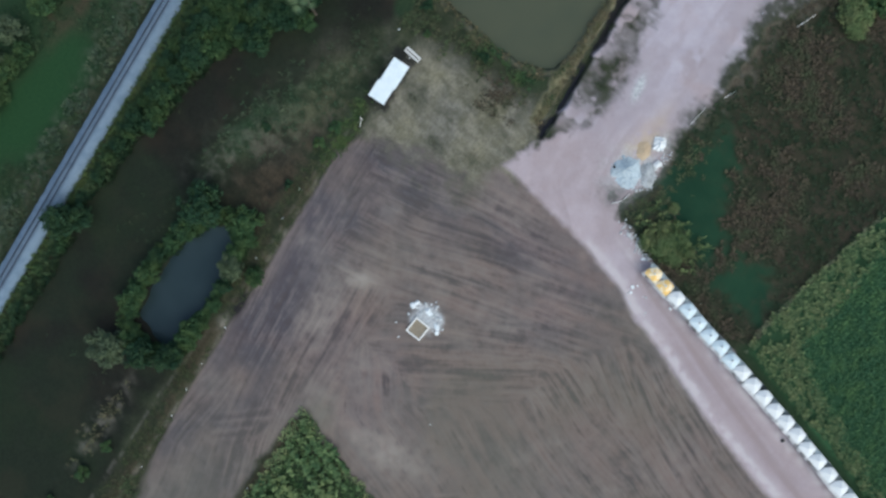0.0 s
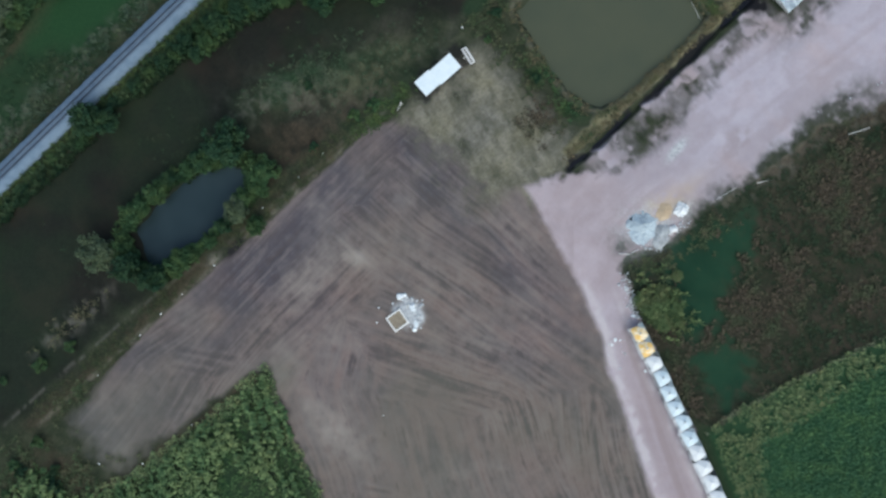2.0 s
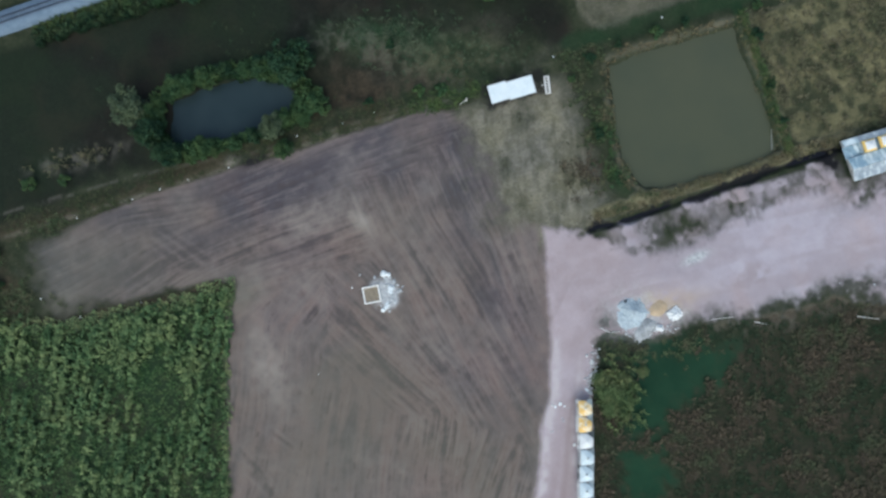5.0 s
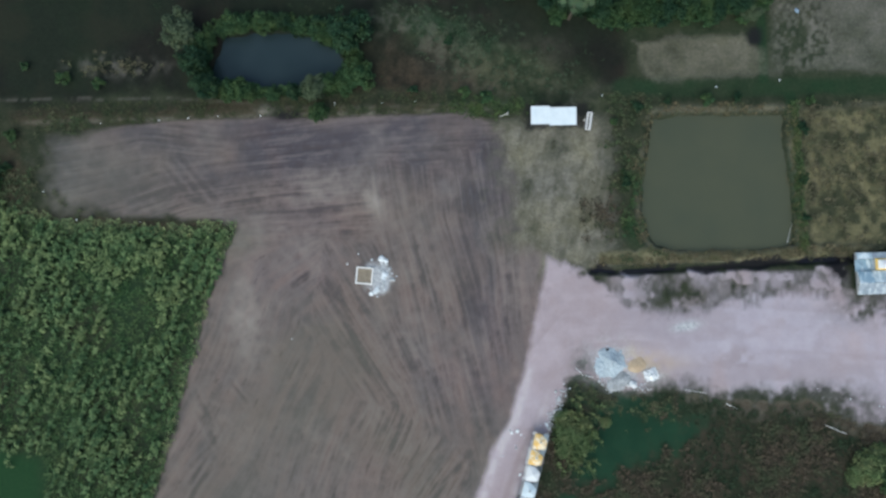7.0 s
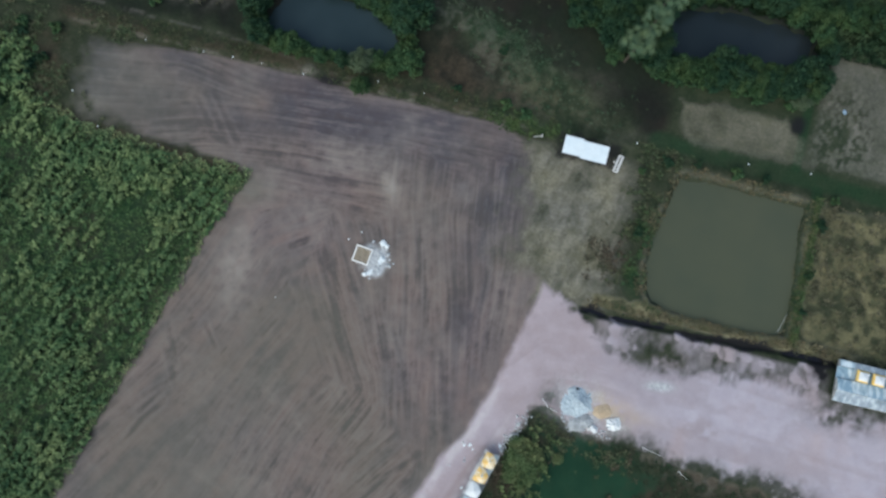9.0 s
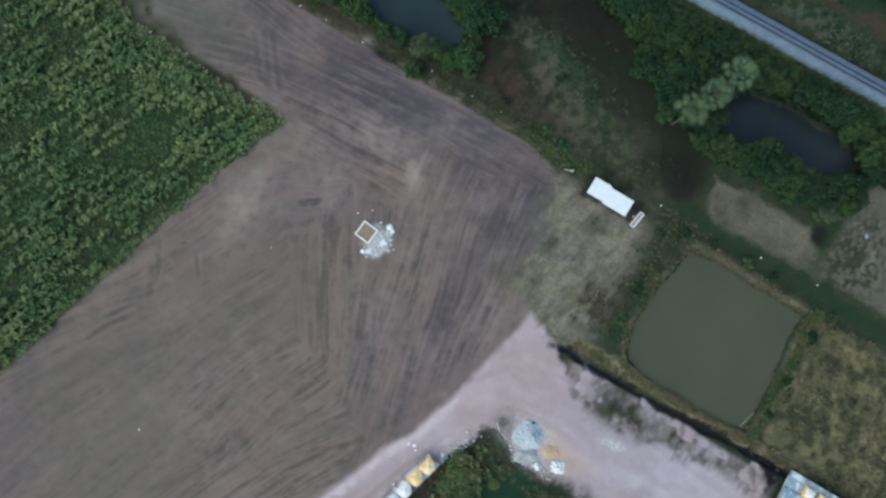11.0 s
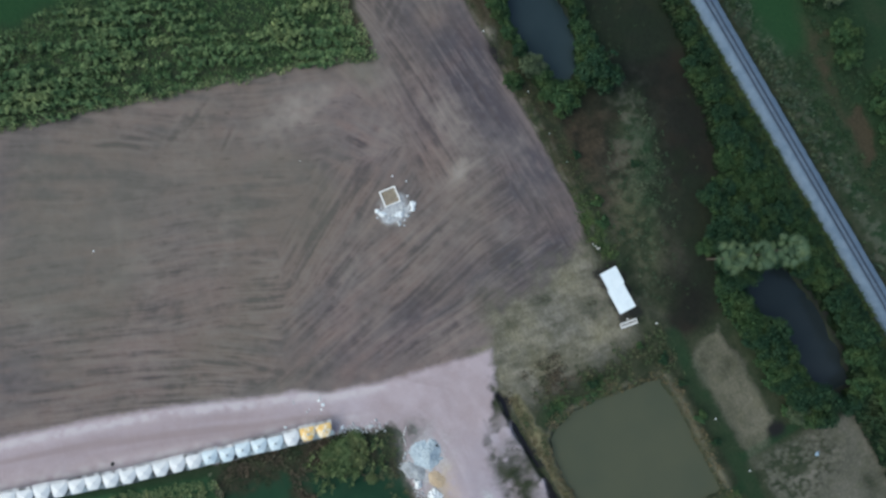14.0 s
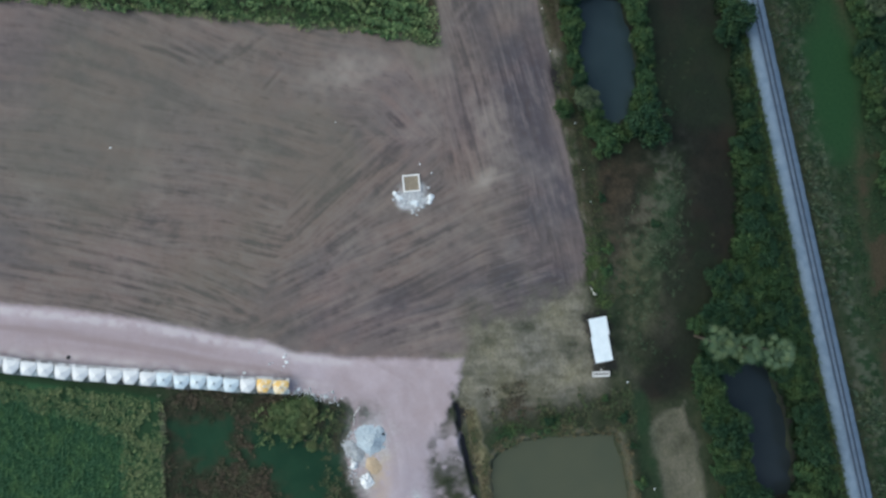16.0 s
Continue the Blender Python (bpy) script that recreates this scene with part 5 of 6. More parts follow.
def litter():
    places = [(-72, 27.6), (-59.5, 27.9), (-53.2, 28.2), (-47, 28.3), (-38, 28.2), (-22.4, 30.3), (-12.5, 30.0), (-5.6, 30.2), (-76.8, 7.4), (-63.5, 6.6),
              (-84, 13.5), (-35.2, -62.2), (-31.9, -18.2), (69.4, 32.4), (33.0, 30.2), (35.9, 24.5), (5.2, -80.5), (56.5, 31.4), (17.9, -50.9), (-18.0, -1.2), (-20.3, -3.2)]
    for k, (x, y) in enumerate(places):
        lump("plastic_bag", "crumpled white plastic bag lying on the ground", "bag", x, y, 0.12 + 0.04 * (k % 3), white_stone, 200 + k, 0.6, "litter bags")
    for k, (x, y, r) in enumerate(((13.8, -46.1, 0.34), (12.4, -37.9, 0.3), (13.5, -37.6, 0.42), (14.2, -38.3, 0.25), (19.4, -36.4, 0.4))):
        lump("lime_lump", "white lump of lime spilled on the pink road", "stone", x, y, r, white_stone, 240 + k, 0.35, "lime on the road")
    dark_plastic = plain("black_plastic", (0.02, 0.022, 0.026), (0.04, 0.042, 0.048), 3.0, 0.6)
    lump("rubbish_sack", "small black rubbish sack lying on the gravel heap", "sack", 32.1, -21.9, 0.5, dark_plastic, 310, 0.6)
    lump("rubbish_sack", "small black rubbish sack dropped on the pink road", "sack", 3.4, -78.2, 0.42, dark_plastic, 311, 0.6)
    lump("blue_tub", "small pale blue plastic sheet on dry stubble", "sheet", 73.7, 46.8, 0.5, plain("blue_plastic", (0.16, 0.24, 0.32), (0.22, 0.30, 0.38), 2.0, 0.5), 300, 0.4)


litter()


def edge_rubble():
    """White broken stone spilled along the road's edges."""
    g = np.random.default_rng(9)
    verts, faces = [], []
    spans = [((23.2, -29.5), (19.6, -37.0), 1.1, 120), ((22, -33), (20, -38), 0.8, 60), ((12.4, -37), (9.9, -41), 0.7, 5),
             ((30, -27.5), (40, -29.6), 0.9, 120), ((14.5, -39), (10.5, -43), 0.9, 8), ((70, -30), (88, -36), 1.8, 5)]
    for (ax, ay), (bx, by), wide, count in spans:
        for _ in range(count):
            t = g.uniform()
            x, y = ax + (bx - ax) * t + g.normal(0, wide * 0.6), ay + (by - ay) * t + g.normal(0, wide * 0.6)
            r = abs(g.normal(0, 0.13)) + 0.06
            z = float(height(x, y))
            n = len(verts)
            for dx, dy, dz in ((1, 0, 0.2), (0, 1, 0.1), (-1, 0, 0.2), (0, -1, 0.0), (0, 0, 1.0), (0, 0, -0.6)):
                verts.append((x + r * dx * g.uniform(0.7, 1.3), y + r * dy * g.uniform(0.7, 1.3), z + r * dz * g.uniform(0.6, 1.0)))
            for a, b in ((0, 1), (1, 2), (2, 3), (3, 0)):
                faces.append((n + a, n + b, n + 4))
                faces.append((n + b, n + a, n + 5))
    tagged(sheet("rubble", verts, faces, stone_mat), "white broken stone spilled along the road edge", "rubble", kind="stuff")


edge_rubble()

# ---------------------------------------------------------------- trees
TREES = {
    "dark": [make_tree("tree", "dense dark green tree beside the railway bank", 40 + k, 3.4, 6.5, leaf_dark, 54, 2200, 0.42) for k in range(3)],
    "fresh": [make_tree("tree", "bright green leafy tree at the pond edge", 50 + k, 3.0, 4.2, leaf_fresh, 44, 1900, 0.40) for k in range(2)],
    "olive": [make_tree("tree", "yellow-green tree with a loose crown", 60 + k, 3.1, 4.8, leaf_olive, 44, 1900, 0.40) for k in range(2)],
    "grey": [make_tree("tree", "grey-green willow-like tree on the pond bank", 70, 3.3, 5.0, leaf_grey, 44, 2400, 0.36)],
    "shrub": [make_tree("shrub", "spreading yellow-green shrub at the marsh edge", 76, 3.3, 2.2, leaf_yellow, 70, 3600, 0.30, "shrub")],
    "bush": [make_tree("bush", "low green bush on rough grass", 80 + k, 1.9, 2.0, (leaf_fresh, leaf_dark)[k], 16, 700, 0.36, "bush") for k in range(2)],
}
placed = {}


def put(kind, x, y, scale, label=""):
    first = TREES[kind]
    k = int(abs(x * 3.7 + y * 5.3)) % len(first)
    turn = (x * 91 + y * 57) % 360
    ob = first[k]
    if placed.get((kind, k)):
        ob = plant(ob, x, y, turn, scale)
    else:
        placed[(kind, k)] = True
        ob.matrix_basis = pose(x, y, float(height(x, y)), 0, 0, turn)
        ob.scale = (scale,) * 3
    if label:
        ob["label"] = label
    return ob


def woods():
    g = np.random.default_rng(21)
    # belt south of the railway, narrow in the west and broad beside the palms
    for x in np.arange(-62, 84, 2.7):
        edge = float(np.interp(x, BELT_X, BELT_Y))
        y = rail_y(x) - 7.0
        k = 0
        while y > edge + 1.2:
            px, py = x + g.uniform(-1.3, 1.3), y + g.uniform(-0.8, 0.8)
            y -= 2.9
            k += 1
            if 27 < px < 66 and outside(np.array([px]), np.array([py]), POND_EAST)[0] < 0.7 or px > 66 and k > 2:
                continue
            kind = ("olive", "fresh", "olive", "dark")[int(g.integers(0, 4))] if px < -12 else ("dark", "olive", "dark", "fresh", "olive", "olive")[int(g.integers(0, 6))]
            put(kind, px, py, g.uniform(0.45, 0.62) if k == 1 else g.uniform(0.6, 0.95))
    for x in np.arange(-62, 66, 3.4):
        px = x + g.uniform(-1.4, 1.4)
        if g.uniform() < 0.5:
            put("bush", px, rail_y(px) - g.uniform(4.8, 5.6), g.uniform(0.5, 0.9))
    # south bank of the eastern pond and the palms' neighbours
    for x, y, s, kind in ((24.2, 47.0, 0.7, "fresh"), (22.4, 50.0, 0.8, "dark"), (33, 47.5, 0.9, "dark"), (36.5, 46.5, 0.9, "olive"), (40, 46.7, 0.85, "olive"), (43.5, 46.5, 0.9, "olive"), (47, 47.1, 0.85, "dark"), (50.5, 47.1, 0.95, "olive"),
                          (54, 47.5, 0.9, "olive"), (57.5, 47.9, 0.95, "olive"), (61, 48.7, 0.85, "dark"), (29, 49.4, 0.85, "dark"), (25.4, 52.4, 0.95, "dark"), (21.2, 55, 0.95, "dark"), (66.6, 50.5, 0.8, "dark"),
                          (63.8, 46.6, 0.75, "grey"), (15.6, 53.2, 0.9, "dark"), (67.6, 57, 0.7, "dark"), (34, 45.7, 0.6, "fresh"), (45, 45.5, 0.7, "dark"), (56, 46.5, 0.7, "dark")):
        put(kind, x, y, s)
    # western pond
    for x, y, s, kind in ((-18.6, 44.8, 1.4, "dark"), (-16.8, 35.6, 1.1, "fresh"), (-20, 33.6, 0.7, "fresh"), (-26.5, 33.2, 0.85, "grey"), (-40.5, 32.6, 0.75, "olive"),
                          (-48.5, 34.2, 0.9, "dark"), (-51, 39, 0.95, "dark"), (-54, 46.2, 1.25, "grey"), (-50.5, 43.8, 0.8, "fresh"), (-36.6, 67.4, 1.1, "dark"), (-37.8, 69.4, 0.75, "dark"), (-34.6, 65.4, 0.9, "dark"),
                          (-45.5, 47.0, 0.6, "fresh"), (-41, 47.8, 0.55, "fresh"), (-37, 48.0, 0.5, "fresh"), (-33, 47.8, 0.5, "dark"), (-29, 47.0, 0.55, "fresh"), (-25, 46.4, 0.6, "dark"),
                          (-35, 32.2, 0.55, "fresh"), (-30.5, 32.4, 0.55, "dark"), (-44.5, 32.6, 0.6, "fresh"), (-25.5, 28.3, 0.7, "olive")):
        put(kind, x, y, s)
    ring = POND_WEST + POND_WEST[:1]
    for (ax, ay), (bx, by) in zip(ring, ring[1:]):
        steps = max(1, int(math.hypot(bx - ax, by - ay) / 1.7))
        for k in range(steps):
            t = (k + g.uniform(0.2, 0.8)) / steps
            x, y = ax + (bx - ax) * t, ay + (by - ay) * t
            d = math.hypot(x + 33, (y - 40.3) * 1.8)
            far = g.uniform(0.9, 2.2) * (0.7 if y < 37 else 1.0)
            put("bush" if g.uniform() < 0.75 else "fresh", x + far * (x + 33) / d, y + far * 1.8 * (y - 40.3) / d, g.uniform(0.45, 0.95))
    for k in range(26):
        put("bush", g.uniform(30, 66), g.uniform(45, 48.5), g.uniform(0.6, 1.0))
    # marsh and yard
    for x, y, s, kind in ((23.8, -38.0, 0.85, "shrub"), (26.4, -40.4, 0.6, "shrub"), (22.8, -35.2, 0.6, "shrub"), (22.8, -41.2, 0.6, "shrub"), (27.0, -36.6, 0.5, "shrub"), (25.2, -43.4, 0.4, "shrub"), (28.6, -38.6, 0.35, "shrub"), (82.2, -45.6, 1.15, "shrub"), (79.8, -47.4, 0.7, "shrub"), (84.6, -43.4, 0.8, "shrub"), (86, -47.5, 1.1, "fresh"), (90, -48, 1.2, "fresh"), (31.2, -36.2, 0.38, "shrub")):
        put(kind, x, y, s)
    # beyond the railway
    for x in np.arange(-58, 78, 3.6):
        for k in range(2):
            px, py = x + g.uniform(-1.6, 1.6), 95.6 + 3.4 * k + g.uniform(-1.2, 1.2)
            if g.uniform() < 0.8:
                put(("fresh", "dark", "fresh", "grey", "olive")[int(g.integers(0, 5))], px, py, g.uniform(0.6, 1.0))
    # bushes: west end of the field, banks, pond edges
    for _ in range(12):
        x, y = g.uniform(-104, -87.5), g.uniform(8, 30)
        put("bush", x, y, g.uniform(0.6, 1.1))
    for x, y in ((35.5, 25), (37.4, 13), (39.6, 28), (46, 28.6), (-80, 37), (-88, 40), (-72, 36), (-6, 33), (5, 31.5), (9, 30),
                 (2, 43), (73.2, 22), (73, 12), (73.2, 4), (75, 27.8), (60, 28.4), (54, 28.3)):
        put("bush", x + g.uniform(-0.5, 0.5), y + g.uniform(-0.5, 0.5), g.uniform(0.45, 0.95))


woods()


def make_palm():
    g = np.random.default_rng(90)
    palm = tagged(empty("fan_palm", 0, 0, 0), "tall fan palm with grey-green fronds beside the dark pond", "palm", "palms by the pond")
    bm = bmesh.new()
    rod(bm, (0, 0, -0.3), (0.15, 0.1, 4.2), 0.24, 0.18, 10)
    rod(bm, (0.15, 0.1, 4.2), (0.1, 0.2, 8.6), 0.18, 0.16, 10)
    part("trunk", bm, bark_mat, palm)
    for k in range(30):
        a = k * 2.39996
        lift = 1.0 - 1.6 * (k / 30) + g.uniform(-0.25, 0.25)
        reach = (0.25 + 1.9 * (k / 30)) * g.uniform(0.8, 1.25)
        d = Vector((math.cos(a) * math.cos(lift), math.sin(a) * math.cos(lift), math.sin(lift)))
        hub = Vector((0.1, 0.2, 8.6)) + d * reach
        side = Vector((-math.sin(a), math.cos(a), 0))
        up = d.cross(side) * -1
        wide = g.uniform(0.62, 0.95)
        bm = bmesh.new()
        c = bm.verts.new(hub)
        rim = []
        n = 18
        for j in range(n + 1):
            u = -1.25 + 2.5 * j / n
            r = (1.85 if j % 2 == 0 else 0.85) * (1 - 0.16 * abs(u)) * wide
            p = hub + (d * math.cos(u) + side * math.sin(u)) * r + up * (0.10 if j % 2 else -0.05) - Vector((0, 0, 0.14 * r * r))
            rim.append(bm.verts.new(p))
        for p, q in zip(rim, rim[1:]):
            bm.faces.new((c, p, q))
        root = [bm.verts.new(Vector((0.1, 0.2, 8.6)) + side * s * 0.05) for s in (-1, 1)]
        bm.faces.new((root[0], root[1], c))
        part("frond", bm, palm_mat, palm)
    return palm


def palms():
    palm = make_palm()
    for k, (x, y, s, turn) in enumerate(((26.8, 46.8, 1.24, 0), (29.5, 52.4, 1.16, 80), (31.2, 58.0, 1.26, 200))):
        m = pose(x, y, float(height(x, y)), 0, 0, turn)
        p = copy_thing(palm, m) if k else palm
        p.matrix_basis = m
        p.scale = (s, s, s)


palms()


# ---------------------------------------------------------------- crops and wild growth
def crop_field():
    """Rows of leafy plants along the crop's edge: each a drawn-out clump of branches that end in big leaves."""
    g = np.random.default_rng(44)
    turn = radians(66)
    ux, uy = math.cos(turn), math.sin(turn)
    x, y = scatter(-104, -43, -96, 28, 1.35, 45, lambda x, y, r: (outside(x, y, CROP) + fbm(x, y, 3.0, 61) * 1.2 < -0.3)
                   & (r < 0.74 + 2.4 * fbm((x * ux + y * uy) * 0.55, (y * ux - x * uy) * 1.5, 4.5, 62) - 0.34 * fade(-outside(x, y, CROP), 12, 26))
                   & (spot(x, y, -66, -13, 3.2, 6.0, -10) + spot(x, y, -76, -4, 2.5, 3) < 0.5) & (r > cover("meadow", x, y) * 1.1))
    v = y * ux - x * uy
    shift = (np.round(v / 2.4) * 2.4 - v) * 0.7
    x, y = x - uy * shift, y + ux * shift
    arms, per = 7, 4
    n = len(x) * arms
    vigour = np.clip(1.0 + 1.1 * fbm(x, y, 8.0, 64) + g.uniform(-0.4, 0.4, len(x)) + 0.25 * fade(outside(x, y, CROP), -14, -4), 0.4, 1.6)
    big = np.repeat(vigour, arms)
    reach = g.uniform(-1, 1, n) * 1.5 * big
    across = g.normal(0, 0.34, n) * big
    bx = np.repeat(x, arms) + reach * ux - across * uy
    by = np.repeat(y, arms) + reach * uy + across * ux
    bz = np.repeat(height(x, y), arms) + big * (1.5 - 0.35 * np.abs(reach)) * g.uniform(0.6, 1.1, n)
    m = n * per
    a, u = g.uniform(0, 6.283, m), g.uniform(0.1, 1, m)
    rad = np.repeat(0.40 * big, per) * u
    c = np.stack([np.repeat(bx, per) + rad * np.cos(a), np.repeat(by, per) + rad * np.sin(a), np.repeat(bz, per) - 0.35 * u * u], -1)
    up = np.stack([np.cos(a) * 0.4, np.sin(a) * 0.4, np.ones(m)], -1)
    verts, f = leaves(c, up, 0.95, g, 0.4, 0.20, 0.26)
    tagged(sheet("broadleaf_crop", verts, f, crop_mat), "dense waist-high broad-leaved green crop", "crop", kind="stuff")
    tall = vigour * 1.4
    bm_v, bm_f = [], []
    keep = g.uniform(0, 1, len(x)) < 0.5
    for px, py, h in zip(x[keep], y[keep], tall[keep]):
        k = len(bm_v)
        z0 = float(height(px, py))
        for dx, dy in ((0.03, 0), (-0.015, 0.026), (-0.015, -0.026)):
            bm_v.append((px + dx, py + dy, z0 - 0.1))
            bm_v.append((px + dx, py + dy, z0 + h * 0.9))
        for p, q in ((0, 2), (2, 4), (4, 0)):
            bm_f.append((k + p, k + q, k + q + 1, k + p + 1))
    tagged(sheet("crop_stems", bm_v, bm_f, bark_mat), "thin brown stems of the broad-leaved crop", "stems", kind="stuff")


crop_field()


def growth():
    # grass crop beyond the canopies: close rows of fine blades, a weedy fringe, a pale trodden dike
    g = np.random.default_rng(50)
    x, y = scatter(0, 62, -108, -70, 0.46, 51, lambda x, y, r: outside(x, y, PADDY_CORE) + 1.6 * fbm(x, y, 4, 72) < 0.4 + r)
    y = np.round((y + 0.2 * x) / 0.95) * 0.95 - 0.2 * x + g.uniform(-0.34, 0.34, x.size)
    tufts("grass_crop", "dense dark green grass crop in straight rows", "crop", x, y, 8, 0.42, 0.6, cane_mat, 52, 0.6)
    x, y = scatter(0, 66, -108, -60, 0.62, 53, lambda x, y, r: (outside(x, y, PADDY) + 0.8 * fbm(x, y, 3, 73) < 0.2) & (outside(x, y, PADDY_CORE) + 2.2 * fbm(x, y, 4, 94) > -0.6)
                   & (fbm(x, y, 2.6, 99) < 0.3) & (outside(x, y, ROAD) > 3.2 + fbm(x, y, 3, 20)) & (r < 0.88))
    tufts("weed_fringe", "ragged yellow-green weeds round the grass crop", "weeds", x, y, 12, 0.5, 0.7, fringe_mat, 54, 0.8)
    x, y = scatter(13, 66, -80, -60, 0.42, 88, lambda x, y, r: (beside(x, y, PADDY[:5]) + 0.4 * fbm(x, y, 2, 89) < 0.34) & (x > 14.5))
    tufts("dike_grass", "pale dry grass on the narrow dike beside the crop", "grass", x, y, 9, 0.3, 0.3, straw_pale, 90, 0.9)
    # red-brown scrub in the marsh
    x, y = scatter(14, 96, -84, -30, 0.7, 55, lambda x, y, r: (r < cover("scrub", x, y) * (0.30 + 2.6 * fbm(x, y, 7, 74))) & (outside(x, y, ROAD) > 1.2))
    tufts("marsh_scrub", "withered red-brown scrub standing in the marsh", "scrub", x, y, 9, 0.72, 0.5, scrub_mat, 56, 0.9)
    x, y = scatter(16, 96, -84, -30, 1.0, 57, lambda x, y, r: (r < 0.34 - 2.0 * fbm(x, y, 7, 74) + 0.8 * fbm(x, y, 3, 75)) & (cover("weed", x, y) < 0.5) & (outside(x, y, ROAD) > 1.5) & (outside(x, y, PADDY) > 0))
    tufts("marsh_weeds", "low green weeds in the marsh", "weeds", x, y, 12, 0.5, 0.4, marsh_mat, 58, 0.9)
    x, y = scatter(19, 32, -47, -31, 0.5, 38, lambda x, y, r: (r < 0.9 * spot(x, y, 24.6, -38.6, 3.2, 4.6, -10) * (0.7 + 1.6 * fbm(x, y, 2.5, 39))) & (outside(x, y, ROAD) > 0.8))
    tufts("tall_weeds", "tall yellow-green weeds round the marsh shrub", "weeds", x, y, 12, 0.75, 1.5, leaf_yellow, 40, 0.7)
    x, y = scatter(23, 46, -46, -28, 0.6, 27, lambda x, y, r: (r < 0.75 * (spot(x, y, 28.5, -31.5, 4.5, 3.2) + 0.7 * spot(x, y, 39, -34, 7, 2.6, -12)) * (0.6 + 1.8 * fbm(x, y, 2.5, 28))) & (outside(x, y, ROAD) > 1.0))
    tufts("floating_weeds", "leafy green weeds growing over the standing water", "weeds", x, y, 11, 0.55, 0.4, bank_mat, 29, 0.9)
    # dry reeds along the banks
    x, y = scatter(36, 78, -6, 31, 0.55, 59, lambda x, y, r: (np.abs(outside(x, y, POND) - 0.8) < 1.1 + 1.4 * fbm(x, y, 3, 76)) & (r < 0.62))
    tufts("bank_reeds", "dry yellow-brown reeds along the pond bank", "reeds", x, y, 12, 0.34, 0.4, reed_mat, 60, 0.9)
    x, y = scatter(31, 45, -5, 31, 0.6, 61, lambda x, y, r: (r < 0.55 + 1.4 * fbm(x, y, 4, 77)) & (outside(x, y, POND) > 0.4) & (x + ragged_edge(y) > 34.5) & (beside(x, y, DITCH) > 1.8))
    tufts("bank_weeds", "green and brown weeds beside the fish pond", "weeds", x, y, 10, 0.45, 0.5, bank_mat, 62, 0.9)
    x, y = scatter(28, 37, -1, 13, 0.5, 63, lambda x, y, r: r < 1.5 * spot(x, y, 31.5, 5.2, 3.8, 3.2, 25) * (0.7 + 1.5 * fbm(x, y, 2.5, 64)))
    tufts("dead_brush", "dead grey-brown brush cleared beside the pond", "brush", x, y, 8, 0.5, 0.4, scrub_mat, 65, 0.9)
    x, y = scatter(70, 74, -3, 28, 0.4, 18, lambda x, y, r: (np.abs(x - 71.9 - 0.5 * fbm(x, y, 3, 19)) < 0.75) & (r < 0.85))
    tufts("bank_grass", "olive-green grass on the bank between pond and fallow plot", "grass", x, y, 10, 0.42, 0.4, rail_grass_mat, 30, 0.9)
    x, y = scatter(33, 42, -1, 18, 0.5, 41, lambda x, y, r: r < (spot(x, y, 38.4, 11.5, 1.5, 4) + spot(x, y, 37.2, 4, 2.2, 2.4)) * (0.6 + 1.8 * fbm(x, y, 2.5, 42)))
    tufts("pond_weeds", "bright green weeds on the pond's bank", "weeds", x, y, 11, 0.5, 0.5, leaf_fresh, 43, 0.9)
    x, y = scatter(72.8, 106, -4, 27, 0.9, 63, lambda x, y, r: r < 0.5 + fbm(x, y, 5, 78))
    tufts("stubble_weeds", "yellowed weeds on a fallow plot", "weeds", x, y, 10, 0.6, 0.5, straw_mat, 64, 0.9)
    x, y = scatter(-54, -12, 29, 53, 0.7, 83, lambda x, y, r: (np.abs(outside(x, y, POND_WEST) - 1.9) < 1.7 + fbm(x, y, 4, 84)) & (y > 32.2) & (r < 0.85))
    tufts("pond_thicket", "tangled green growth round the small pond", "thicket", x, y, 14, 0.7, 1.0, leaf_fresh, 85, 0.8)
    x, y = scatter(28, 68, 43, 68, 0.9, 86, lambda x, y, r: (outside(x, y, POND_EAST) > 0.2) & (outside(x, y, POND_EAST) < 6) & (y > 45))
    tufts("pond_undergrowth", "dark undergrowth round the palm pond", "undergrowth", x, y, 12, 0.8, 1.0, leaf_dark, 87, 0.8)
    # verges of the tilled field and the wet ground behind
    x, y = scatter(-92, 16, 26.5, 32.4, 0.5, 65, lambda x, y, r: (cover("soil", x, y) < 0.3) & (r < 0.34 + 1.0 * fbm(x, y, 5, 79) + 0.5 * spot(x, y, 4, 28.6, 8, 1.4)))
    tufts("verge_grass", "rough grass on the bank along the field", "grass", x, y, 7, 0.36, 0.3, weed_mat, 66, 0.9)
    x, y = scatter(-16, 30, 31, 52, 0.62, 47, lambda x, y, r: r < 0.85 * (spot(x, y, 4, 44.5, 12, 3.2, -26) + 0.6 * spot(x, y, 10, 38, 16, 5, -27)) * (0.7 + 1.6 * fbm(x, y, 4, 48)))
    tufts("wet_meadow_grass", "patchy green grass on the waterlogged ground", "grass", x, y, 7, 0.45, 0.35, meadow_mat, 49, 0.9)
    x, y = scatter(-82, -58, 36, 44, 0.6, 31, lambda x, y, r: r < 0.55 * spot(x, y, -69, 39.9, 8.5, 2.0, -2) * (0.6 + 1.8 * fbm(x, y, 3, 32)))
    tufts("cut_brush", "heaps of cut grey-brown brush drying on wet ground", "brush", x, y, 9, 0.5, 0.45, straw_mat, 33, 0.9)
    x, y = scatter(-62, 34, 33, 62, 1.3, 67, lambda x, y, r: (r < 0.08 + 0.9 * fbm(x, y, 8, 80)) & (outside(x, y, POND_WEST) > 1) & (outside(x, y, POND_EAST) > 1))
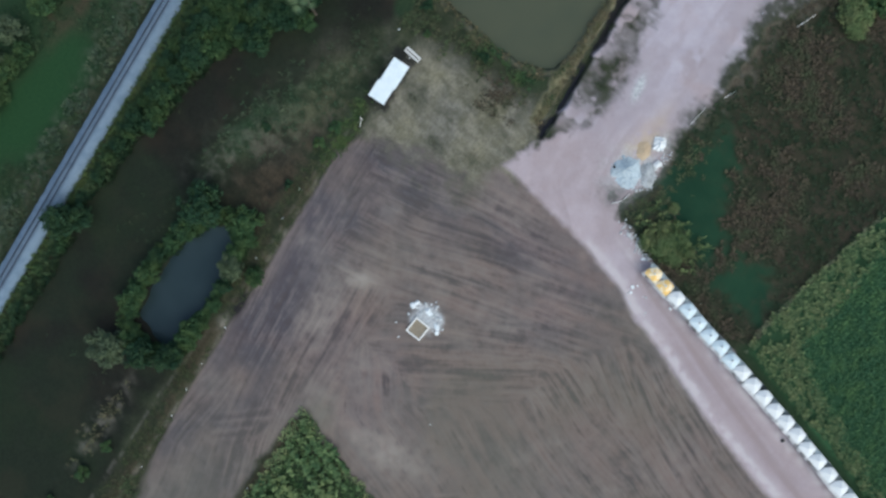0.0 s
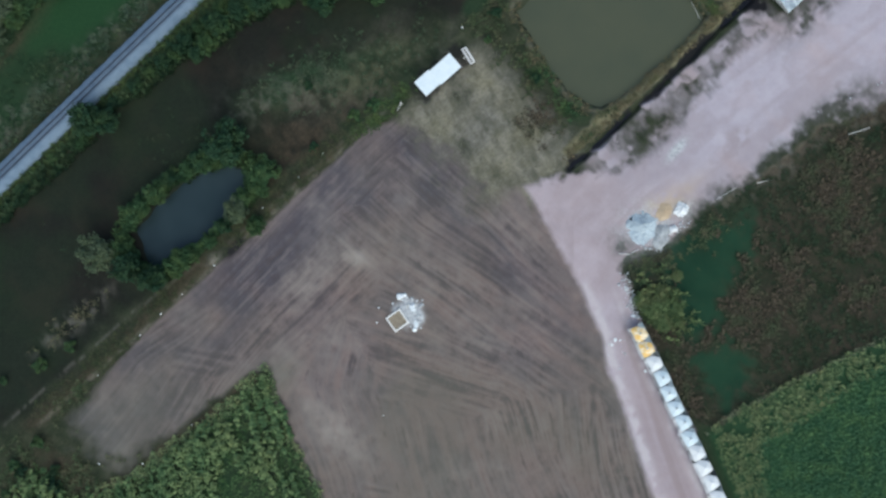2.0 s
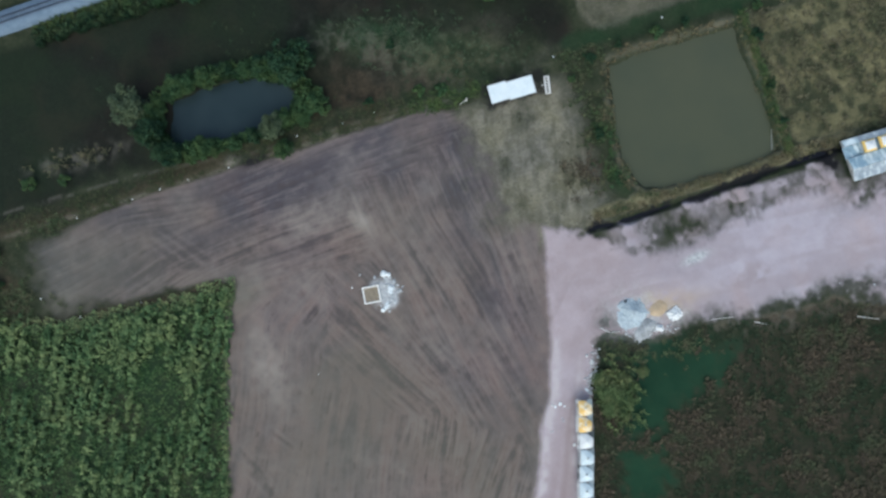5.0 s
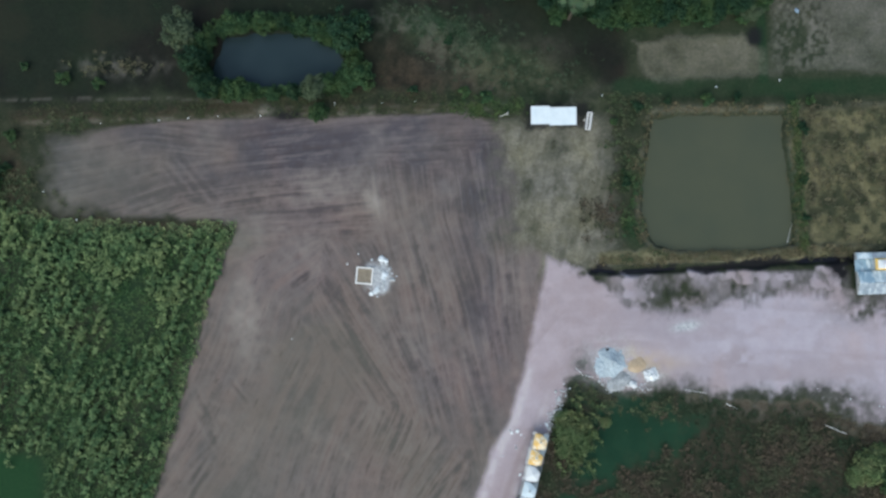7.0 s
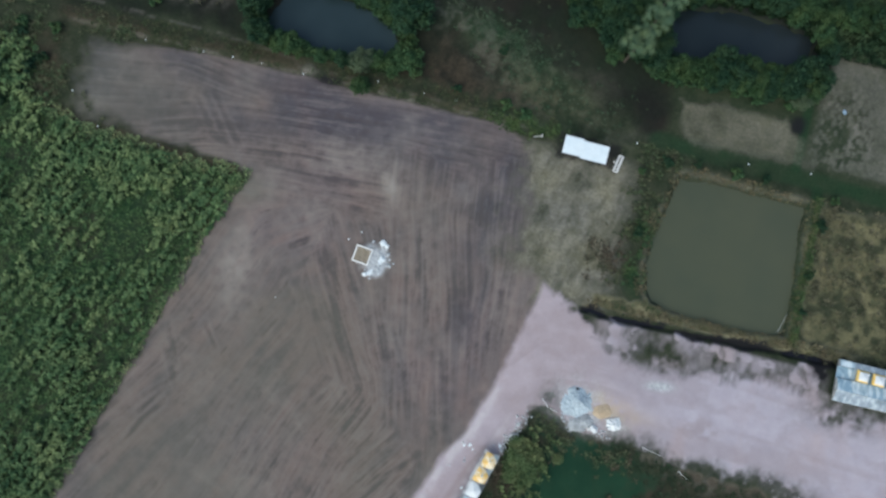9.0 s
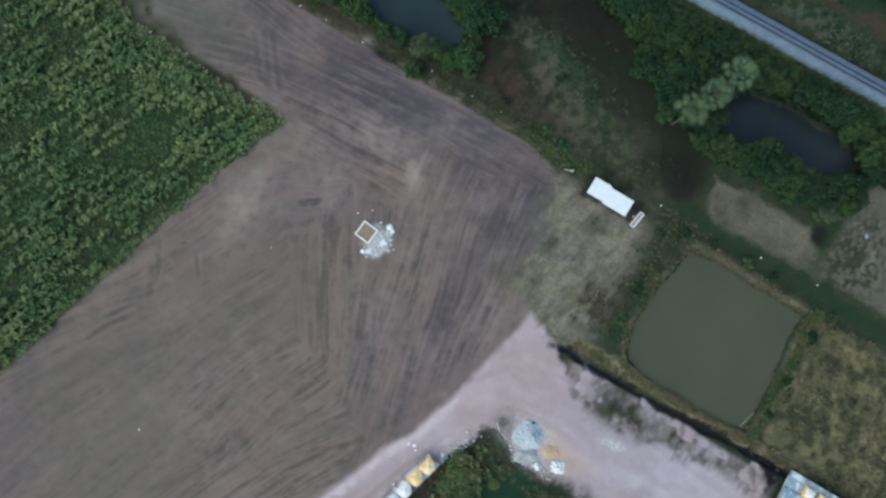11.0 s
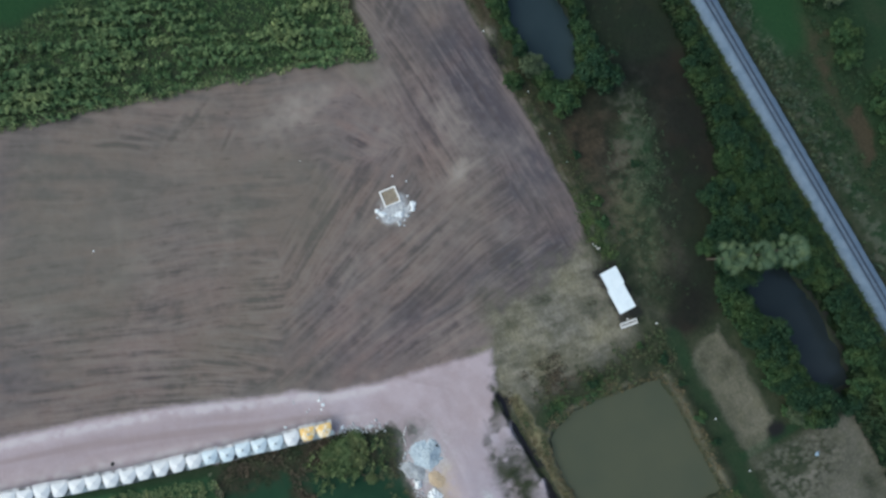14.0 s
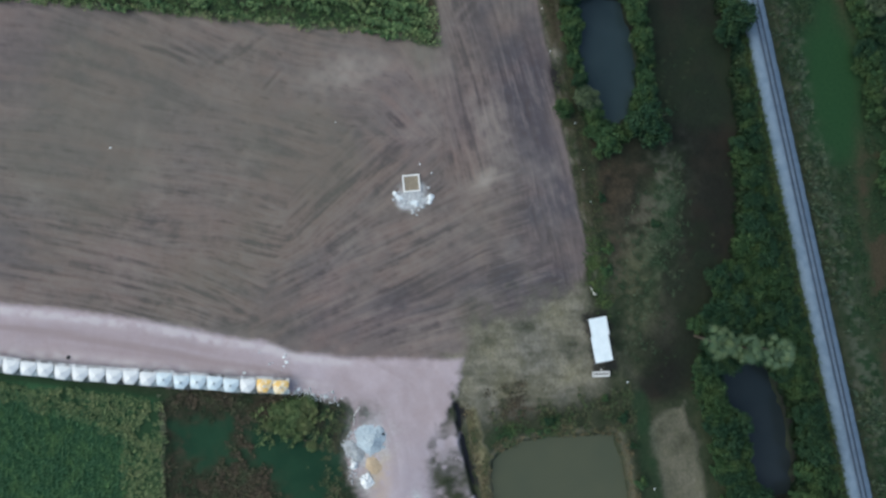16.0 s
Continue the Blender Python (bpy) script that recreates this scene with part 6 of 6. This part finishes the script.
    tufts("wet_ground_weeds", "sparse weeds on dark waterlogged earth", "weeds", x, y, 6, 0.5, 0.3, marsh_mat, 68, 0.9)
    x, y = scatter(-62, 84, 77, 104, 0.85, 69, lambda x, y, r: (y > rail_y(x) + 3.2) & (r < 0.5 + fbm(x, y, 9, 81)) & (cover("meadow", x, y) < 0.35) & (cover("bare", x, y) < 0.4))
    tufts("trackside_grass", "tall green grass beyond the railway", "grass", x, y, 8, 0.55, 0.5, belt_mat, 70, 0.9)
    x, y = scatter(-62, 84, 77, 87, 0.6, 96, lambda x, y, r: (y > rail_y(x) + 3.0) & (y < rail_y(x) + 8.5) & (r < 0.36 + 1.7 * fbm(x, y, 5, 97) + 0.25 * spot(x, y, -30, 80, 26, 3) - 0.3 * fade(x, 8, 20)))
    tufts("trackside_reeds", "pale tall grass along the foot of the ballast", "grass", x, y, 9, 0.45, 0.7, reed_pale, 98, 0.8)
    x, y = scatter(-70, 90, 58, 76, 0.66, 71, lambda x, y, r: (y < rail_y(x) - 4.6 + 1.2 * (r - 0.6)) & (y > np.interp(x, BELT_X, BELT_Y) + 1.2 * fbm(x, y, 4, 95)) & (outside(x, y, POND_EAST) > 0.4) & (r < 0.95))
    tufts("belt_undergrowth", "dense undergrowth along the railway bank", "undergrowth", x, y, 16, 0.7, 1.1, belt_mat, 72, 0.8)
    x, y = scatter(-70, 90, 68, 76, 0.5, 21, lambda x, y, r: (np.abs(y - rail_y(x) + 4.1) < 1.7 + 0.9 * fbm(x, y, 5, 22)) & (r < 0.8))
    tufts("railside_grass", "yellow-green grass at the foot of the ballast", "grass", x, y, 10, 0.45, 0.6, rail_grass_mat, 23, 0.8)
    x, y = scatter(-108, -72, 6, 30, 0.6, 24, lambda x, y, r: (cover("soil", x, y) < 0.6) & (outside(x, y, CROP) > -0.5) & (r < 0.3 + 1.5 * fbm(x, y, 4, 25)))
    tufts("field_end_weeds", "green weeds creeping over the field's end", "weeds", x, y, 9, 0.55, 0.5, bank_mat, 26, 0.9)
    x, y = scatter(-4, 20, 25, 31, 0.45, 34, lambda x, y, r: r < 1.1 * spot(x, y, 9, 28.1, 7, 1.5, 3) * (0.7 + 1.2 * fbm(x, y, 2.5, 35)))
    tufts("corner_weeds", "yellow-green weeds at the field's corner", "weeds", x, y, 10, 0.5, 0.45, rail_grass_mat, 36, 0.9)
    x, y = scatter(13, 35, -2, 29, 0.6, 73, lambda x, y, r: (r < 0.22 + 1.2 * fbm(x - 0.2 * y, y * 0.5, 3, 82)) & (cover("soil", x, y) < 0.5) & (np.maximum(np.abs(x - 22.5) - 5.4, np.abs(y - 26) - 2) > 0))
    tufts("yard_grass", "thin dry grass round the shed", "grass", x, y, 6, 0.3, 0.14, yard_mat, 74, 0.9)
    x, y = scatter(-102, -44, -92, 29, 0.7, 75, lambda x, y, r: (outside(x, y, CROP) < 0.6) & (r < 0.7) & (cover("meadow", x, y) < 0.4))
    tufts("crop_undergrowth", "grass and weeds under the broad-leaved crop", "weeds", x, y, 7, 0.6, 0.4, under_mat, 76, 0.9)
    x, y = scatter(-92, -43, -90, 10.5, 0.7, 91, lambda x, y, r: (np.abs(outside(x, y, CROP) - 0.3 - fbm(x, y, 3, 92)) < 0.55 + 0.9 * (y > 3)) & (r < 0.7) & (x < -43.5))
    tufts("crop_margin", "yellow-brown weeds along the crop's edge", "weeds", x, y, 10, 0.55, 0.6, fringe_mat, 93, 0.9)
    x, y = scatter(30, 84, -6, -1.5, 0.5, 77, lambda x, y, r: (beside(x, y, DITCH) > 0.8) & (beside(x, y, DITCH) < 3.0) & (r < 0.5) & (y > np.interp(x, [30, 37, 47, 82], [-5.4, -5.4, -5.0, -3.9])))
    tufts("ditch_reeds", "dry brown reeds along the black ditch", "reeds", x, y, 12, 0.32, 0.4, reed_mat, 78, 0.9)


def ragged_edge(y):
    return 1.5 * np.sin(y * 0.7) + np.sin(y * 1.9 + 1)


growth()
